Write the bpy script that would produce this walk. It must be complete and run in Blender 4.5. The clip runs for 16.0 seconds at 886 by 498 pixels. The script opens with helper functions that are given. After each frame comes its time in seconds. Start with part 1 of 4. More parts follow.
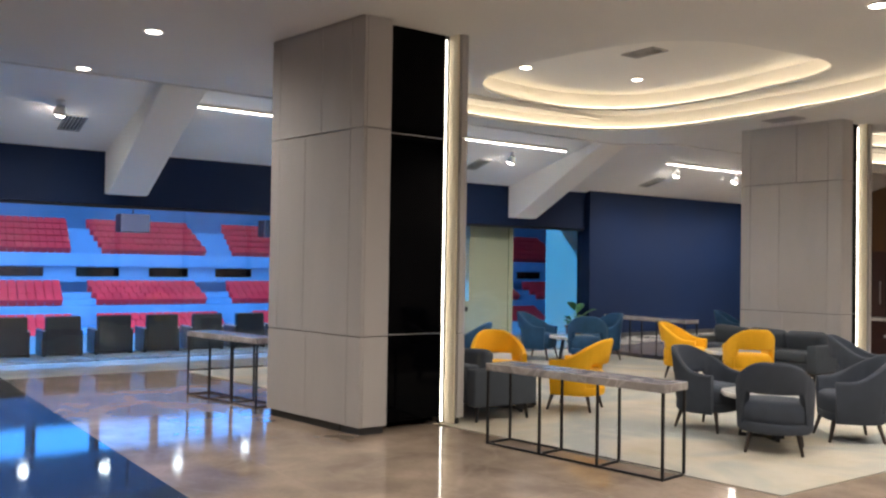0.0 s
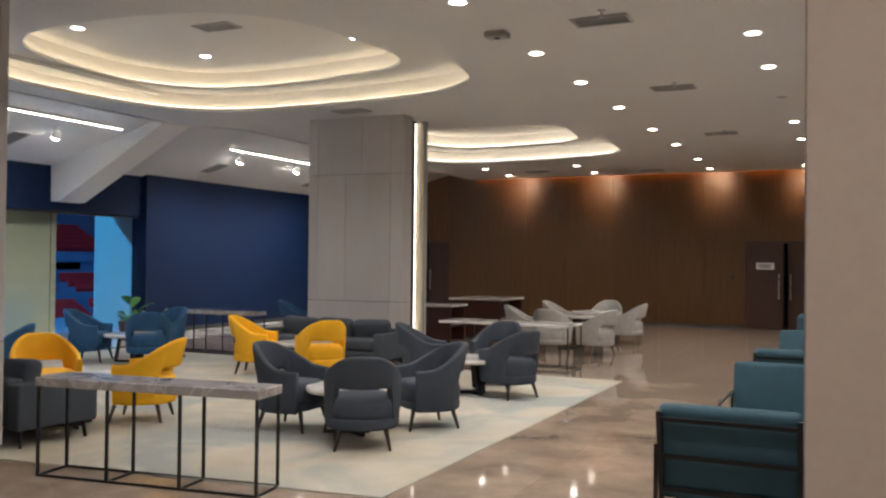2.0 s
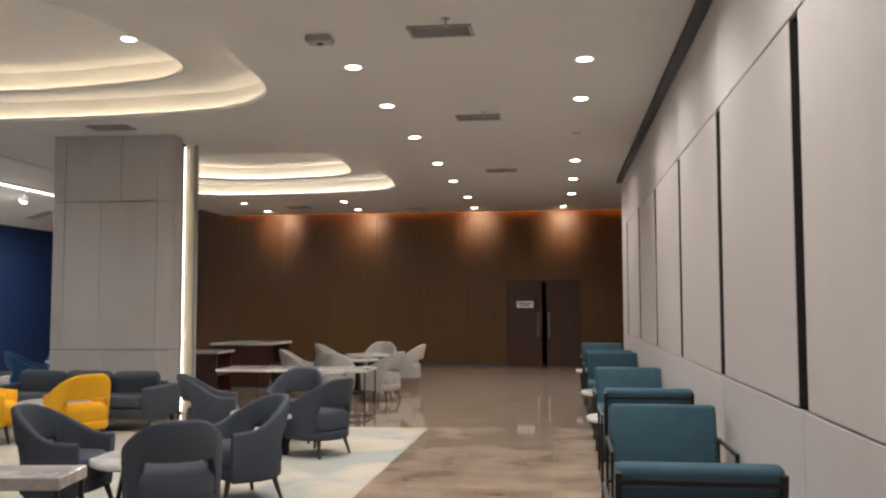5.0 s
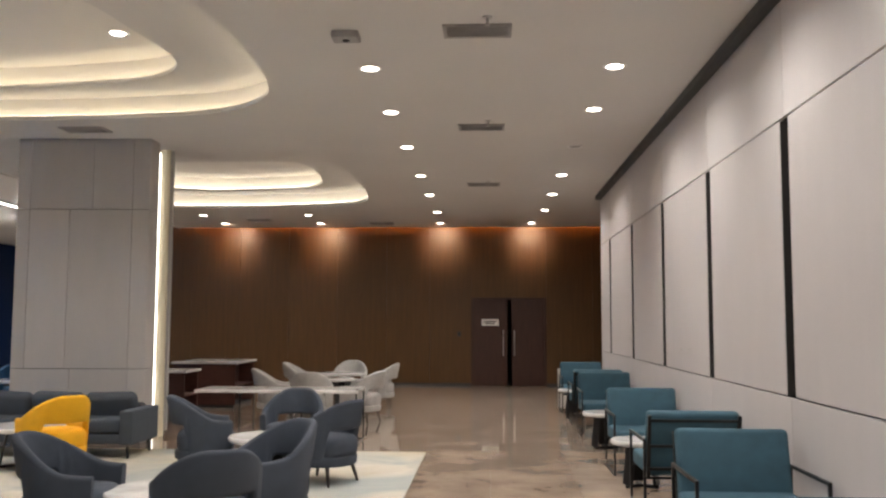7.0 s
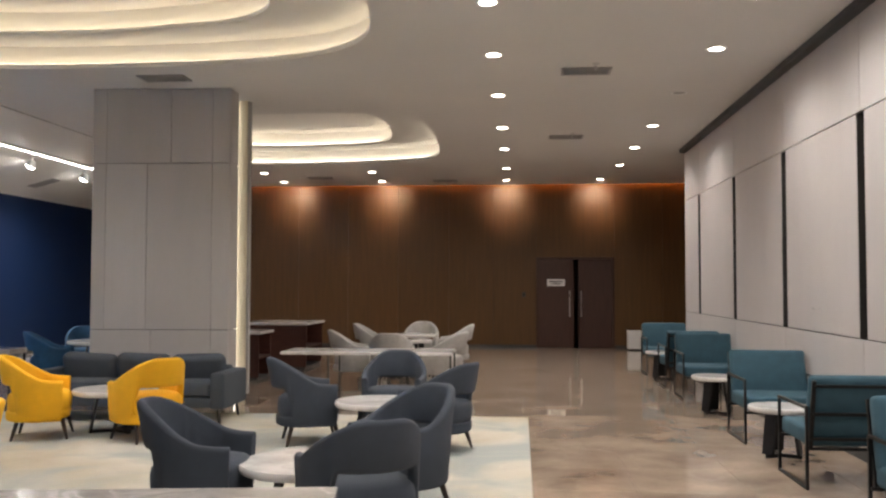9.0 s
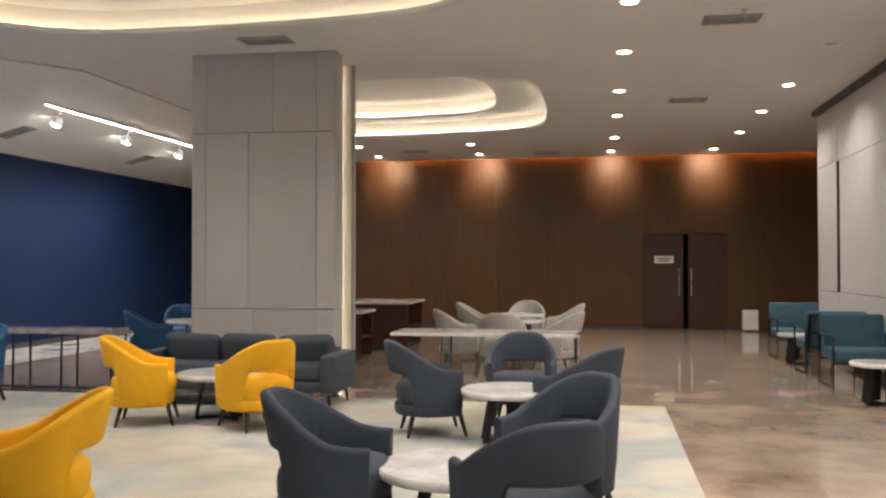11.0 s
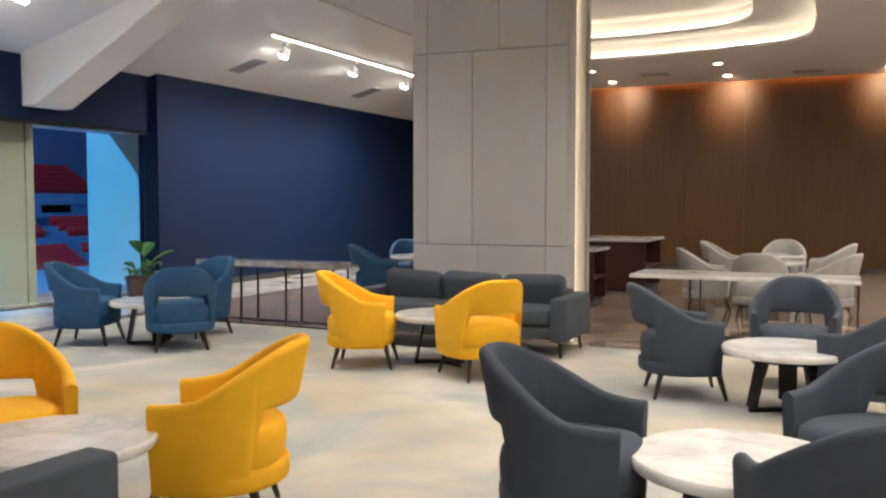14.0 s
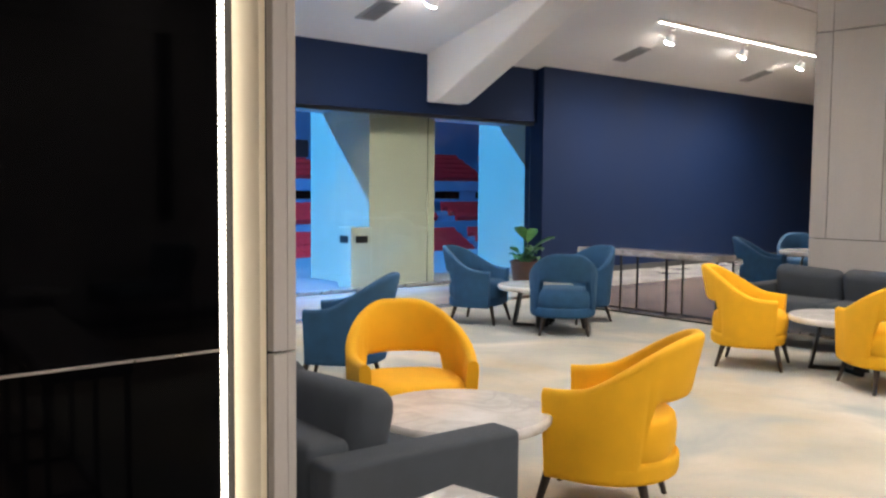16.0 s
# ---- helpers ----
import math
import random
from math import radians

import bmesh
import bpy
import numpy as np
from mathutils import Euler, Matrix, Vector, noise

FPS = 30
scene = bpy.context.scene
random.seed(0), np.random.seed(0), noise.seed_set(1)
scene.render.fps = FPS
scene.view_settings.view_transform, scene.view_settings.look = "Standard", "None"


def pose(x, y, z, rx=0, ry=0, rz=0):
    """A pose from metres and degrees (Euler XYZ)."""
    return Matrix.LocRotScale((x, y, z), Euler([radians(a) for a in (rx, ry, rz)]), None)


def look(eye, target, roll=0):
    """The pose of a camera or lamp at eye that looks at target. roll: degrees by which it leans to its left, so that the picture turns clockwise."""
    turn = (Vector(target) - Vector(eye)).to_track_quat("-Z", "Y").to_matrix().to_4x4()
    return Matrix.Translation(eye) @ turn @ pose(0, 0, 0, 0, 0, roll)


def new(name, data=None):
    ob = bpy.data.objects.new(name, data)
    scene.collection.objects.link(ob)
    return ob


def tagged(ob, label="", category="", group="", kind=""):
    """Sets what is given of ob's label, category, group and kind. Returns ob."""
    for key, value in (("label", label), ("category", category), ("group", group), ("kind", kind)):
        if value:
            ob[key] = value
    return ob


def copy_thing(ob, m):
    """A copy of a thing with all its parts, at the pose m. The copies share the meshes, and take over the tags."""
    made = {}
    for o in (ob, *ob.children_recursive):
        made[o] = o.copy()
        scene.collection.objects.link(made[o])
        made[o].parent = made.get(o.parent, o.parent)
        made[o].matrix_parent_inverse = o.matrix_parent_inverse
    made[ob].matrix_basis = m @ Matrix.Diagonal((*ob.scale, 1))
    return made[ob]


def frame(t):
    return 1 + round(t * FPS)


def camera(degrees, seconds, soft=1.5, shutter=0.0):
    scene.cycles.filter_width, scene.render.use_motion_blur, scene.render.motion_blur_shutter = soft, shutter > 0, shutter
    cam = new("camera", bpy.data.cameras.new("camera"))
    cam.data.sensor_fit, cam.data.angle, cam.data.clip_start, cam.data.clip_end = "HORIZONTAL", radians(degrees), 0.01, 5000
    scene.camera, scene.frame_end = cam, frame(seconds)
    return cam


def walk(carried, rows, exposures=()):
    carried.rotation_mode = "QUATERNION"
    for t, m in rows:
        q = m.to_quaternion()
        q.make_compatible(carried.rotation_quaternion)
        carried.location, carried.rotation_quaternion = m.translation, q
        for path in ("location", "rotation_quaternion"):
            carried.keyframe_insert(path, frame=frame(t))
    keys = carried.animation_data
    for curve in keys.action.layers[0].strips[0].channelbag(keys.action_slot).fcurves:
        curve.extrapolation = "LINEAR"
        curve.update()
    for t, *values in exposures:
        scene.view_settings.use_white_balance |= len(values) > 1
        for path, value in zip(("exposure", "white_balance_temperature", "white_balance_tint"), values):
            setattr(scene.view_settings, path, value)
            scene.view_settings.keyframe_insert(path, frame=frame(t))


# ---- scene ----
cam = camera(53.5, 16.0, soft=2.4)
PATH = [
    (0, (0.777, -2.74, 1.536), (-0.846, -1.572, 1.575), 0.9),
    (0.5, (0.594, -2.651, 1.535), (-0.835, -1.252, 1.572), 1.5),
    (1, (0.408, -2.564, 1.538), (-0.808, -0.978, 1.58), 1.2),
    (1.5, (0.246, -2.45, 1.549), (-0.783, -0.736, 1.584), 0.9),
    (2, (0.068, -2.355, 1.556), (-0.79, -0.549, 1.583), 0.6),
    (2.5, (-0.089, -2.313, 1.539), (-0.797, -0.443, 1.583), 0.6),
    (3, (-0.304, -2.203, 1.521), (-0.881, -0.29, 1.599), 0.4),
    (3.5, (-0.534, -2.069, 1.507), (-1.007, -0.129, 1.614), 0.1),
    (4, (-0.748, -1.939, 1.489), (-1.135, 0.019, 1.613), -0.1),
    (4.5, (-0.944, -1.774, 1.483), (-1.264, 0.197, 1.601), -0.2),
    (5, (-1.122, -1.601, 1.503), (-1.387, 0.377, 1.63), -0.1),
    (7.5, (-2.236, -1.091, 1.484), (-2.333, 0.899, 1.654), 0.2),
    (8, (-2.45, -0.937, 1.457), (-2.563, 1.055, 1.592), 0.2),
    (8.5, (-2.634, -0.782, 1.461), (-2.776, 1.21, 1.564), 0.1),
    (9, (-2.824, -0.638, 1.45), (-2.999, 1.353, 1.532), 0.1),
    (11.5, (-3.406, 0.402, 1.415), (-3.829, 2.357, 1.436), -0.2),
    (12, (-3.435, 0.67, 1.432), (-3.94, 2.606, 1.435), -0.3),
    (12.5, (-3.495, 0.82, 1.406), (-4.087, 2.731, 1.386), -0.1),
    (13, (-3.556, 0.995, 1.382), (-4.234, 2.876, 1.336), -0.1),
    (13.5, (-3.644, 1.072, 1.38), (-4.4, 2.922, 1.299), -0.1),
    (14, (-3.702, 1.094, 1.362), (-4.543, 2.905, 1.254), 0.0),
    (14.5, (-3.7, 1.117, 1.354), (-4.672, 2.859, 1.217), 0.4),
    (15, (-3.702, 1.16, 1.358), (-4.83, 2.804, 1.196), 0.3),
    (15.5, (-3.742, 1.146, 1.357), (-5.06, 2.641, 1.189), 0.5),
    (16, (-3.804, 1.06, 1.372), (-5.305, 2.374, 1.234), 0.5),
]
walk(cam, [(t, look(eye, target, roll)) for t, eye, target, roll in PATH],
     [(0, 0.06, 6700, 10), (0.5, 0.0, 7300, 10), (1, -0.15, 7500, 10), (1.5, -0.2, 6900, 10), (2, -0.2, 6500, 10), (3, -0.22, 6500, 10), (5, -0.06, 6500, 10),
      (7.5, 0.02, 6500, 10), (9, -0.03, 6550, 10), (11.5, 0.18, 6700, 10), (13.5, 0.3, 6700, 10), (16, 0.42, 6700, 10)])


# ---------- world and large lights ----------
world = bpy.data.worlds.new("world")
scene.world = world
world.use_nodes = True
world.node_tree.nodes["Background"].inputs[0].default_value = (0.02, 0.05, 0.16, 1)
world.node_tree.nodes["Background"].inputs[1].default_value = 0.25

CEIL = 3.80          # lounge ceiling
XL, YF = -13.2, 20.0  # glass side wall, far timber wall
WARM, NEUT = (1.0, 0.66, 0.44), (1.0, 0.955, 0.90)


def lamp(name, kind, power, colour, m, size=0.1, spread=None, angle=None, blend=1.0, size_y=None):
    data = bpy.data.lights.new(name, kind)
    data.energy, data.color = power, colour
    if kind == "AREA":
        data.size = size
        if size_y:
            data.shape, data.size_y = "RECTANGLE", size_y
        if spread:
            data.spread = radians(spread)
    else:
        data.shadow_soft_size = size
    if kind == "SPOT":
        data.spot_size, data.spot_blend = radians(angle), blend
    ob = new(name, data)
    ob.matrix_world = m
    return tagged(ob, kind="structure")


DOWN = 1.95
L_ROW = [(-3.09, y) for y in (2.5, 4.54, 6.58, 8.25, 10.18, 12.44, 14.5, 17.0)]
R_ROW = [(-0.88, y) for y in (2.5, 4.54, 6.6, 8.2, 12.44, 14.5, 16.7)]
WASH = [(x, 19.0) for x in (-1.05, -3.14, -5.94, -8.2)]
BACK = [(-5.9, 17.4), (-8.2, 17.4)]
COVE_LAMPS = [(-8.15, 7.2), (-5.7, 7.15), (-8.6, 5.4), (-6.2, 5.3)]
# the last two entry lamps are unseen, added to brighten the soffit there
ENTRY = [(-3.1, 0.4), (-0.94, 0.3), (-3.1, -2.4), (0.5, -2.6), (2.4, -2.6), (-7.9, -0.05), (-10.1, -0.18), (-6.4, -1.6), (-9.0, -1.9), (-6.4, -3.6), (-9.0, -3.6)]
SPOTS = [(-11.4, 12.1), (-11.4, 14.1), (-11.4, 16.0), (-11.6, 7.7), (-11.6, 5.2), (-11.6, -0.1)]
for x, y in L_ROW + R_ROW + BACK + ENTRY:
    lamp("downlight_beam", "SPOT", 72 * DOWN, NEUT, pose(x, y, CEIL - 0.03), 0.06, angle=158, blend=1.0)
for x, y in WASH:
    lamp("wash_beam", "SPOT", 50 * DOWN, WARM, look((x, y, CEIL - 0.03), (x, YF, 3.42)), 0.04, angle=80, blend=1.0)
for x, y in COVE_LAMPS:
    lamp("cove_beam", "SPOT", 70 * DOWN, NEUT, pose(x, y, 4.30), 0.05, angle=125, blend=0.9)
for x, y in SPOTS:
    lamp("track_spot_beam", "SPOT", 135 * DOWN, NEUT, look((x, y, 3.44), (x - 0.5, y, 0)), 0.05, angle=150, blend=0.9)
# blue show lighting of the arena bowl
lamp("arena_flood", "AREA", 38000, (0.05, 0.44, 1.0), look((-42, 8, 19), (-68, 8, -2)), 30, size_y=60)
# pink fill with no source in the bowl, added to brighten the red seats
lamp("arena_flood", "AREA", 14000, (1.0, 0.40, 0.5), look((-40, 8, 15), (-66, 8, -2)), 20, size_y=60)
lamp("arena_spot", "SPOT", 98000, (0.05, 0.36, 1.0), look((-28, -18, 17.1), (-14.6, 8, 1)), 0.5, angle=40, blend=0.6)


# ---------- materials ----------
def mat(name, base, rough=0.6, metal=0.0, var=0.12, scale=6.0, fine=60.0, bump=0.05, tint=None, spec=0.5,
        stretch=(1, 1, 1), rvar=0.1, per_piece=0.0, world_space=False):
    """Two-scale mottled surface with fine relief."""
    m = bpy.data.materials.new(name)
    m.use_nodes = True
    nt = m.node_tree
    b = nt.nodes["Principled BSDF"]
    tc = nt.nodes.new("ShaderNodeTexCoord")
    mp = nt.nodes.new("ShaderNodeMapping")
    mp.inputs["Scale"].default_value = stretch
    pos = nt.nodes.new("ShaderNodeNewGeometry")
    nt.links.new(pos.outputs["Position"] if world_space else tc.outputs["Object"], mp.inputs[0])
    n1, n2 = nt.nodes.new("ShaderNodeTexNoise"), nt.nodes.new("ShaderNodeTexNoise")
    n1.inputs["Scale"].default_value, n2.inputs["Scale"].default_value = scale, fine
    n1.inputs["Detail"].default_value = 4
    for n in (n1, n2):
        nt.links.new(mp.outputs[0], n.inputs["Vector"])
    ramp = nt.nodes.new("ShaderNodeValToRGB")
    dark = tuple(c * (1 - var) for c in base)
    light = tuple(min(1, c * (1 + var)) for c in (tint or base))
    ramp.color_ramp.elements[0].color, ramp.color_ramp.elements[1].color = (*dark, 1), (*light, 1)
    ramp.color_ramp.elements[0].position, ramp.color_ramp.elements[1].position = 0.3, 0.7
    nt.links.new(n1.outputs["Fac"], ramp.inputs[0])
    mix = nt.nodes.new("ShaderNodeMix")
    mix.data_type, mix.blend_type = "RGBA", "OVERLAY"
    mix.inputs["Factor"].default_value = min(1, var * 1.5)
    nt.links.new(ramp.outputs[0], mix.inputs["A"])
    nt.links.new(n2.outputs["Fac"], mix.inputs["B"])
    out = mix.outputs["Result"]
    if per_piece:
        info = nt.nodes.new("ShaderNodeObjectInfo")
        hsv = nt.nodes.new("ShaderNodeHueSaturation")
        mr = nt.nodes.new("ShaderNodeMapRange")
        mr.inputs["To Min"].default_value, mr.inputs["To Max"].default_value = 1 - per_piece, 1 + per_piece
        nt.links.new(info.outputs["Random"], mr.inputs[0])
        nt.links.new(mr.outputs[0], hsv.inputs["Value"])
        nt.links.new(out, hsv.inputs["Color"])
        out = hsv.outputs[0]
    nt.links.new(out, b.inputs["Base Color"])
    rr = nt.nodes.new("ShaderNodeMapRange")
    rr.inputs["To Min"].default_value, rr.inputs["To Max"].default_value = max(0.02, rough - rvar), min(1, rough + rvar)
    nt.links.new(n1.outputs["Fac"], rr.inputs[0])
    nt.links.new(rr.outputs[0], b.inputs["Roughness"])
    b.inputs["Metallic"].default_value = metal
    b.inputs["Specular IOR Level"].default_value = spec
    if bump:
        bp = nt.nodes.new("ShaderNodeBump")
        bp.inputs["Strength"].default_value, bp.inputs["Distance"].default_value = bump, 0.01
        nt.links.new(n2.outputs["Fac"], bp.inputs["Height"])
        nt.links.new(bp.outputs[0], b.inputs["Normal"])
    return m


def glow(name, colour, strength):
    m = bpy.data.materials.new(name)
    m.use_nodes = True
    nt = m.node_tree
    nt.nodes.remove(nt.nodes["Principled BSDF"])
    e = nt.nodes.new("ShaderNodeEmission")
    e.inputs[0].default_value, e.inputs[1].default_value = (*colour, 1), strength
    nt.links.new(e.outputs[0], nt.nodes["Material Output"].inputs[0])
    return m


def marble(name, a, b_, vein, rough, scale=1.2, per_piece=0.06, vein_amount=0.5, spec=0.5):
    """Polished stone: clouded body, thin veins, a tone of its own for each slab."""
    m = mat(name, a, rough, 0, 0.1, scale * 1.5, 30, 0.01, tint=b_, rvar=0.03, per_piece=per_piece, world_space=True, spec=spec)
    nt = m.node_tree
    b = nt.nodes["Principled BSDF"]
    src = b.inputs["Base Color"].links[0].from_socket
    tc = nt.nodes.new("ShaderNodeNewGeometry")
    n = nt.nodes.new("ShaderNodeTexNoise")
    n.inputs["Scale"].default_value, n.inputs["Detail"].default_value, n.inputs["Distortion"].default_value = scale, 6, 1.2
    nt.links.new(tc.outputs["Position"], n.inputs["Vector"])
    r = nt.nodes.new("ShaderNodeValToRGB")
    el = r.color_ramp.elements
    el[0].position, el[0].color = 0.455, (0, 0, 0, 1)
    el[1].position, el[1].color = 0.5, (1, 1, 1, 1)
    e2 = el.new(0.545)
    e2.color = (0, 0, 0, 1)
    nt.links.new(n.outputs["Fac"], r.inputs[0])
    mul = nt.nodes.new("ShaderNodeMath")
    mul.operation, mul.inputs[1].default_value = "MULTIPLY", vein_amount
    nt.links.new(r.outputs[0], mul.inputs[0])
    mx = nt.nodes.new("ShaderNodeMix")
    mx.data_type = "RGBA"
    mx.inputs["B"].default_value = (*vein, 1)
    nt.links.new(mul.outputs[0], mx.inputs["Factor"])
    nt.links.new(src, mx.inputs["A"])
    nt.links.new(mx.outputs["Result"], b.inputs["Base Color"])
    return m


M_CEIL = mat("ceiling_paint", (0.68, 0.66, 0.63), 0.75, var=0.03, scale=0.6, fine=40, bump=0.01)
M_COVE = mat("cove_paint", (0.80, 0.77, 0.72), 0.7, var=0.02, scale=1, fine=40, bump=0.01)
M_SLOPE = mat("slope_paint", (0.80, 0.78, 0.75), 0.30, rvar=0.02, var=0.04, scale=0.7, fine=50, bump=0.02)
M_LAM = mat("grey_laminate", (0.44, 0.415, 0.40), 0.5, var=0.04, scale=1.3, fine=50, bump=0.03, stretch=(3, 3, 0.8), per_piece=0.03)
M_WALLP = mat("greige_panel", (0.54, 0.50, 0.49), 0.42, var=0.04, scale=1.3, fine=50, bump=0.03, stretch=(3, 3, 0.8), per_piece=0.03)
# fin side of the column; its pale cream colour carries the strip's light
M_REVEAL = mat("lit_cream_reveal", (0.80, 0.71, 0.54), 0.6, var=0.03, scale=1, fine=50, bump=0.01)
M_JAMB = mat("beige_jamb", (0.62, 0.51, 0.42), 0.6, var=0.05, scale=2, fine=60, bump=0.03, per_piece=0.02)
M_BACKER = mat("dark_joint", (0.022, 0.019, 0.017), 0.8, var=0.1, bump=0)
M_WOOD = mat("timber_panel", (0.106, 0.049, 0.014), 0.42, var=0.15, scale=1.6, fine=36, bump=0.05, stretch=(9, 9, 0.7), per_piece=0.10)
M_DOOR = mat("door_timber", (0.056, 0.023, 0.016), 0.45, var=0.2, scale=3, fine=30, bump=0.05, stretch=(12, 12, 0.8), per_piece=0.05)
M_DESK = mat("desk_timber", (0.075, 0.028, 0.020), 0.4, var=0.2, scale=3, fine=30, bump=0.05, stretch=(2, 12, 12))
M_BLUE = mat("navy_paint", (0.0022, 0.0135, 0.054), 0.7, var=0.10, scale=1.0, fine=80, bump=0.04, spec=0.25)
M_BLACKGLASS = mat("black_glass", (0.001, 0.001, 0.0015), 0.05, var=0.1, bump=0, spec=0.05, rvar=0.01)
M_BRONZE = mat("bronze_glass", (0.010, 0.007, 0.006), 0.25, metal=0.0, var=0.1, bump=0, rvar=0.03, spec=0.2)
M_BLACK = mat("black_metal", (0.012, 0.012, 0.013), 0.4, metal=0.3, var=0.15, scale=20, fine=150, bump=0.02)
M_STEEL = mat("brushed_steel", (0.55, 0.54, 0.52), 0.3, metal=1.0, var=0.08, scale=10, fine=120, bump=0.03)
M_LEG = mat("dark_leg_timber", (0.030, 0.020, 0.015), 0.45, var=0.2, scale=20, fine=80, bump=0.04)
M_YEL = mat("mustard_fabric", (0.84, 0.43, 0.010), 0.85, var=0.05, scale=9, fine=420, bump=0.22, rvar=0.05)
M_GREY = mat("charcoal_fabric", (0.044, 0.054, 0.073), 0.9, var=0.09, scale=9, fine=420, bump=0.25, rvar=0.05)
M_SOFA = mat("slate_fabric", (0.050, 0.060, 0.075), 0.9, var=0.09, scale=7, fine=380, bump=0.25, rvar=0.05)
M_BLUF = mat("petrol_fabric", (0.017, 0.082, 0.185), 0.85, var=0.14, scale=9, fine=420, bump=0.22, rvar=0.05)
M_PALE = mat("pale_grey_fabric", (0.42, 0.405, 0.385), 0.9, var=0.10, scale=9, fine=420, bump=0.22, rvar=0.05)
M_TEAL = mat("teal_fabric", (0.036, 0.090, 0.124), 0.85, var=0.14, scale=8, fine=420, bump=0.22, rvar=0.05)
M_TOP = marble("white_marble", (0.62, 0.60, 0.58), (0.72, 0.70, 0.68), (0.42, 0.39, 0.38), 0.12, 2.6, 0.03, 0.35)
M_CTOP = marble("grey_marble", (0.23, 0.21, 0.205), (0.36, 0.335, 0.325), (0.60, 0.56, 0.54), 0.12, 2.4, 0.04, 0.5)
M_FLOOR = marble("cream_marble_floor", (0.215, 0.160, 0.120), (0.385, 0.30, 0.235), (0.46, 0.38, 0.31), 0.055, 1.0, 0.06, 0.18)
M_DARKF = marble("black_granite_floor", (0.012, 0.013, 0.016), (0.02, 0.021, 0.026), (0.05, 0.05, 0.06), 0.03, 1.2, 0.02, 0.3, 1.0)
M_PALEF = marble("pale_stone_floor", (0.50, 0.48, 0.45), (0.58, 0.56, 0.53), (0.65, 0.63, 0.6), 0.12, 1.0, 0.04, 0.3)
M_GROUT = mat("floor_joint", (0.28, 0.22, 0.175), 0.7, var=0.1, bump=0)
M_WHITE = mat("white_plastic", (0.78, 0.77, 0.75), 0.45, var=0.03, bump=0)
M_VENT = mat("vent_metal", (0.40, 0.385, 0.37), 0.5, metal=0.4, var=0.1, bump=0)
M_TRIM = mat("graphite_trim", (0.05, 0.05, 0.052), 0.5, var=0.1, bump=0)
M_POT = mat("brown_pot", (0.10, 0.045, 0.025), 0.5, var=0.15, scale=8, bump=0.05)
M_SOIL = mat("soil", (0.03, 0.02, 0.012), 0.95, var=0.3, scale=30, bump=0.3)
M_LEAF = mat("leaf", (0.05, 0.16, 0.035), 0.4, var=0.25, scale=10, bump=0.05, per_piece=0.1)
M_RED = mat("red_seat_plastic", (0.70, 0.05, 0.075), 0.5, var=0.12, scale=1.0, fine=20, bump=0)
M_CONC = mat("arena_concrete", (0.40, 0.42, 0.45), 0.8, var=0.12, scale=0.4, fine=10, bump=0.03)
# arena concrete with the blue show light put into its base colour
M_ARENA = mat("concrete_tinted_by_blue_light", (0.08, 0.33, 0.60), 0.7, var=0.10, scale=0.4, fine=10, bump=0.02)
M_PILLAR = mat("olive_plaster", (0.40, 0.41, 0.31), 0.7, var=0.05, scale=1.5, fine=40, bump=0.03)
M_DARKSEAT = mat("black_leather", (0.010, 0.012, 0.014), 0.4, var=0.2, scale=10, bump=0.05)
M_LED = glow("led_warm_white", (1.0, 0.88, 0.70), 9.0)
M_LEDN = glow("led_soft_warm", (1.0, 0.84, 0.60), 7.4)
M_LEDC = glow("led_column", (1.0, 0.93, 0.82), 6)
M_SPOT = glow("spot_lens", (1.0, 0.95, 0.88), 80)
M_DISC = glow("downlight_disc", (1.0, 0.92, 0.78), 22)
M_ORANGE = glow("led_amber", (1.0, 0.36, 0.08), 20)
M_TRACK = glow("led_track", (1.0, 0.95, 0.88), 22)


def carpet():
    m = mat("cream_carpet", (0.45, 0.385, 0.275), 0.95, var=0.10, scale=0.9, fine=260, bump=0.3, tint=(0.52, 0.485, 0.42), rvar=0.03)
    nt = m.node_tree
    b = nt.nodes["Principled BSDF"]
    src = b.inputs["Base Color"].links[0].from_socket
    geo = nt.nodes.new("ShaderNodeNewGeometry")
    n = nt.nodes.new("ShaderNodeTexNoise")
    n.inputs["Scale"].default_value, n.inputs["Detail"].default_value, n.inputs["Distortion"].default_value = 0.9, 6, 0.9
    nt.links.new(geo.outputs["Position"], n.inputs["Vector"])
    r = nt.nodes.new("ShaderNodeValToRGB")
    r.color_ramp.elements[0].position, r.color_ramp.elements[0].color = 0.42, (0, 0, 0, 1)
    r.color_ramp.elements[1].position, r.color_ramp.elements[1].color = 0.60, (0.9, 0.9, 0.9, 1)
    nt.links.new(n.outputs["Fac"], r.inputs[0])
    mx = nt.nodes.new("ShaderNodeMix")
    mx.data_type = "RGBA"
    mx.inputs["B"].default_value = (0.315, 0.335, 0.325, 1)
    nt.links.new(r.outputs[0], mx.inputs["Factor"])
    nt.links.new(src, mx.inputs["A"])
    nt.links.new(mx.outputs["Result"], b.inputs["Base Color"])
    return m


M_RUG = carpet()


def clear_glass():
    m = bpy.data.materials.new("clear_glass")
    m.use_nodes = True
    b = m.node_tree.nodes["Principled BSDF"]
    b.inputs["Base Color"].default_value = (0.92, 0.97, 0.95, 1)
    b.inputs["Roughness"].default_value = 0.01
    b.inputs["Transmission Weight"].default_value = 1.0
    b.inputs["IOR"].default_value = 1.45
    return m


M_GLASS = clear_glass()


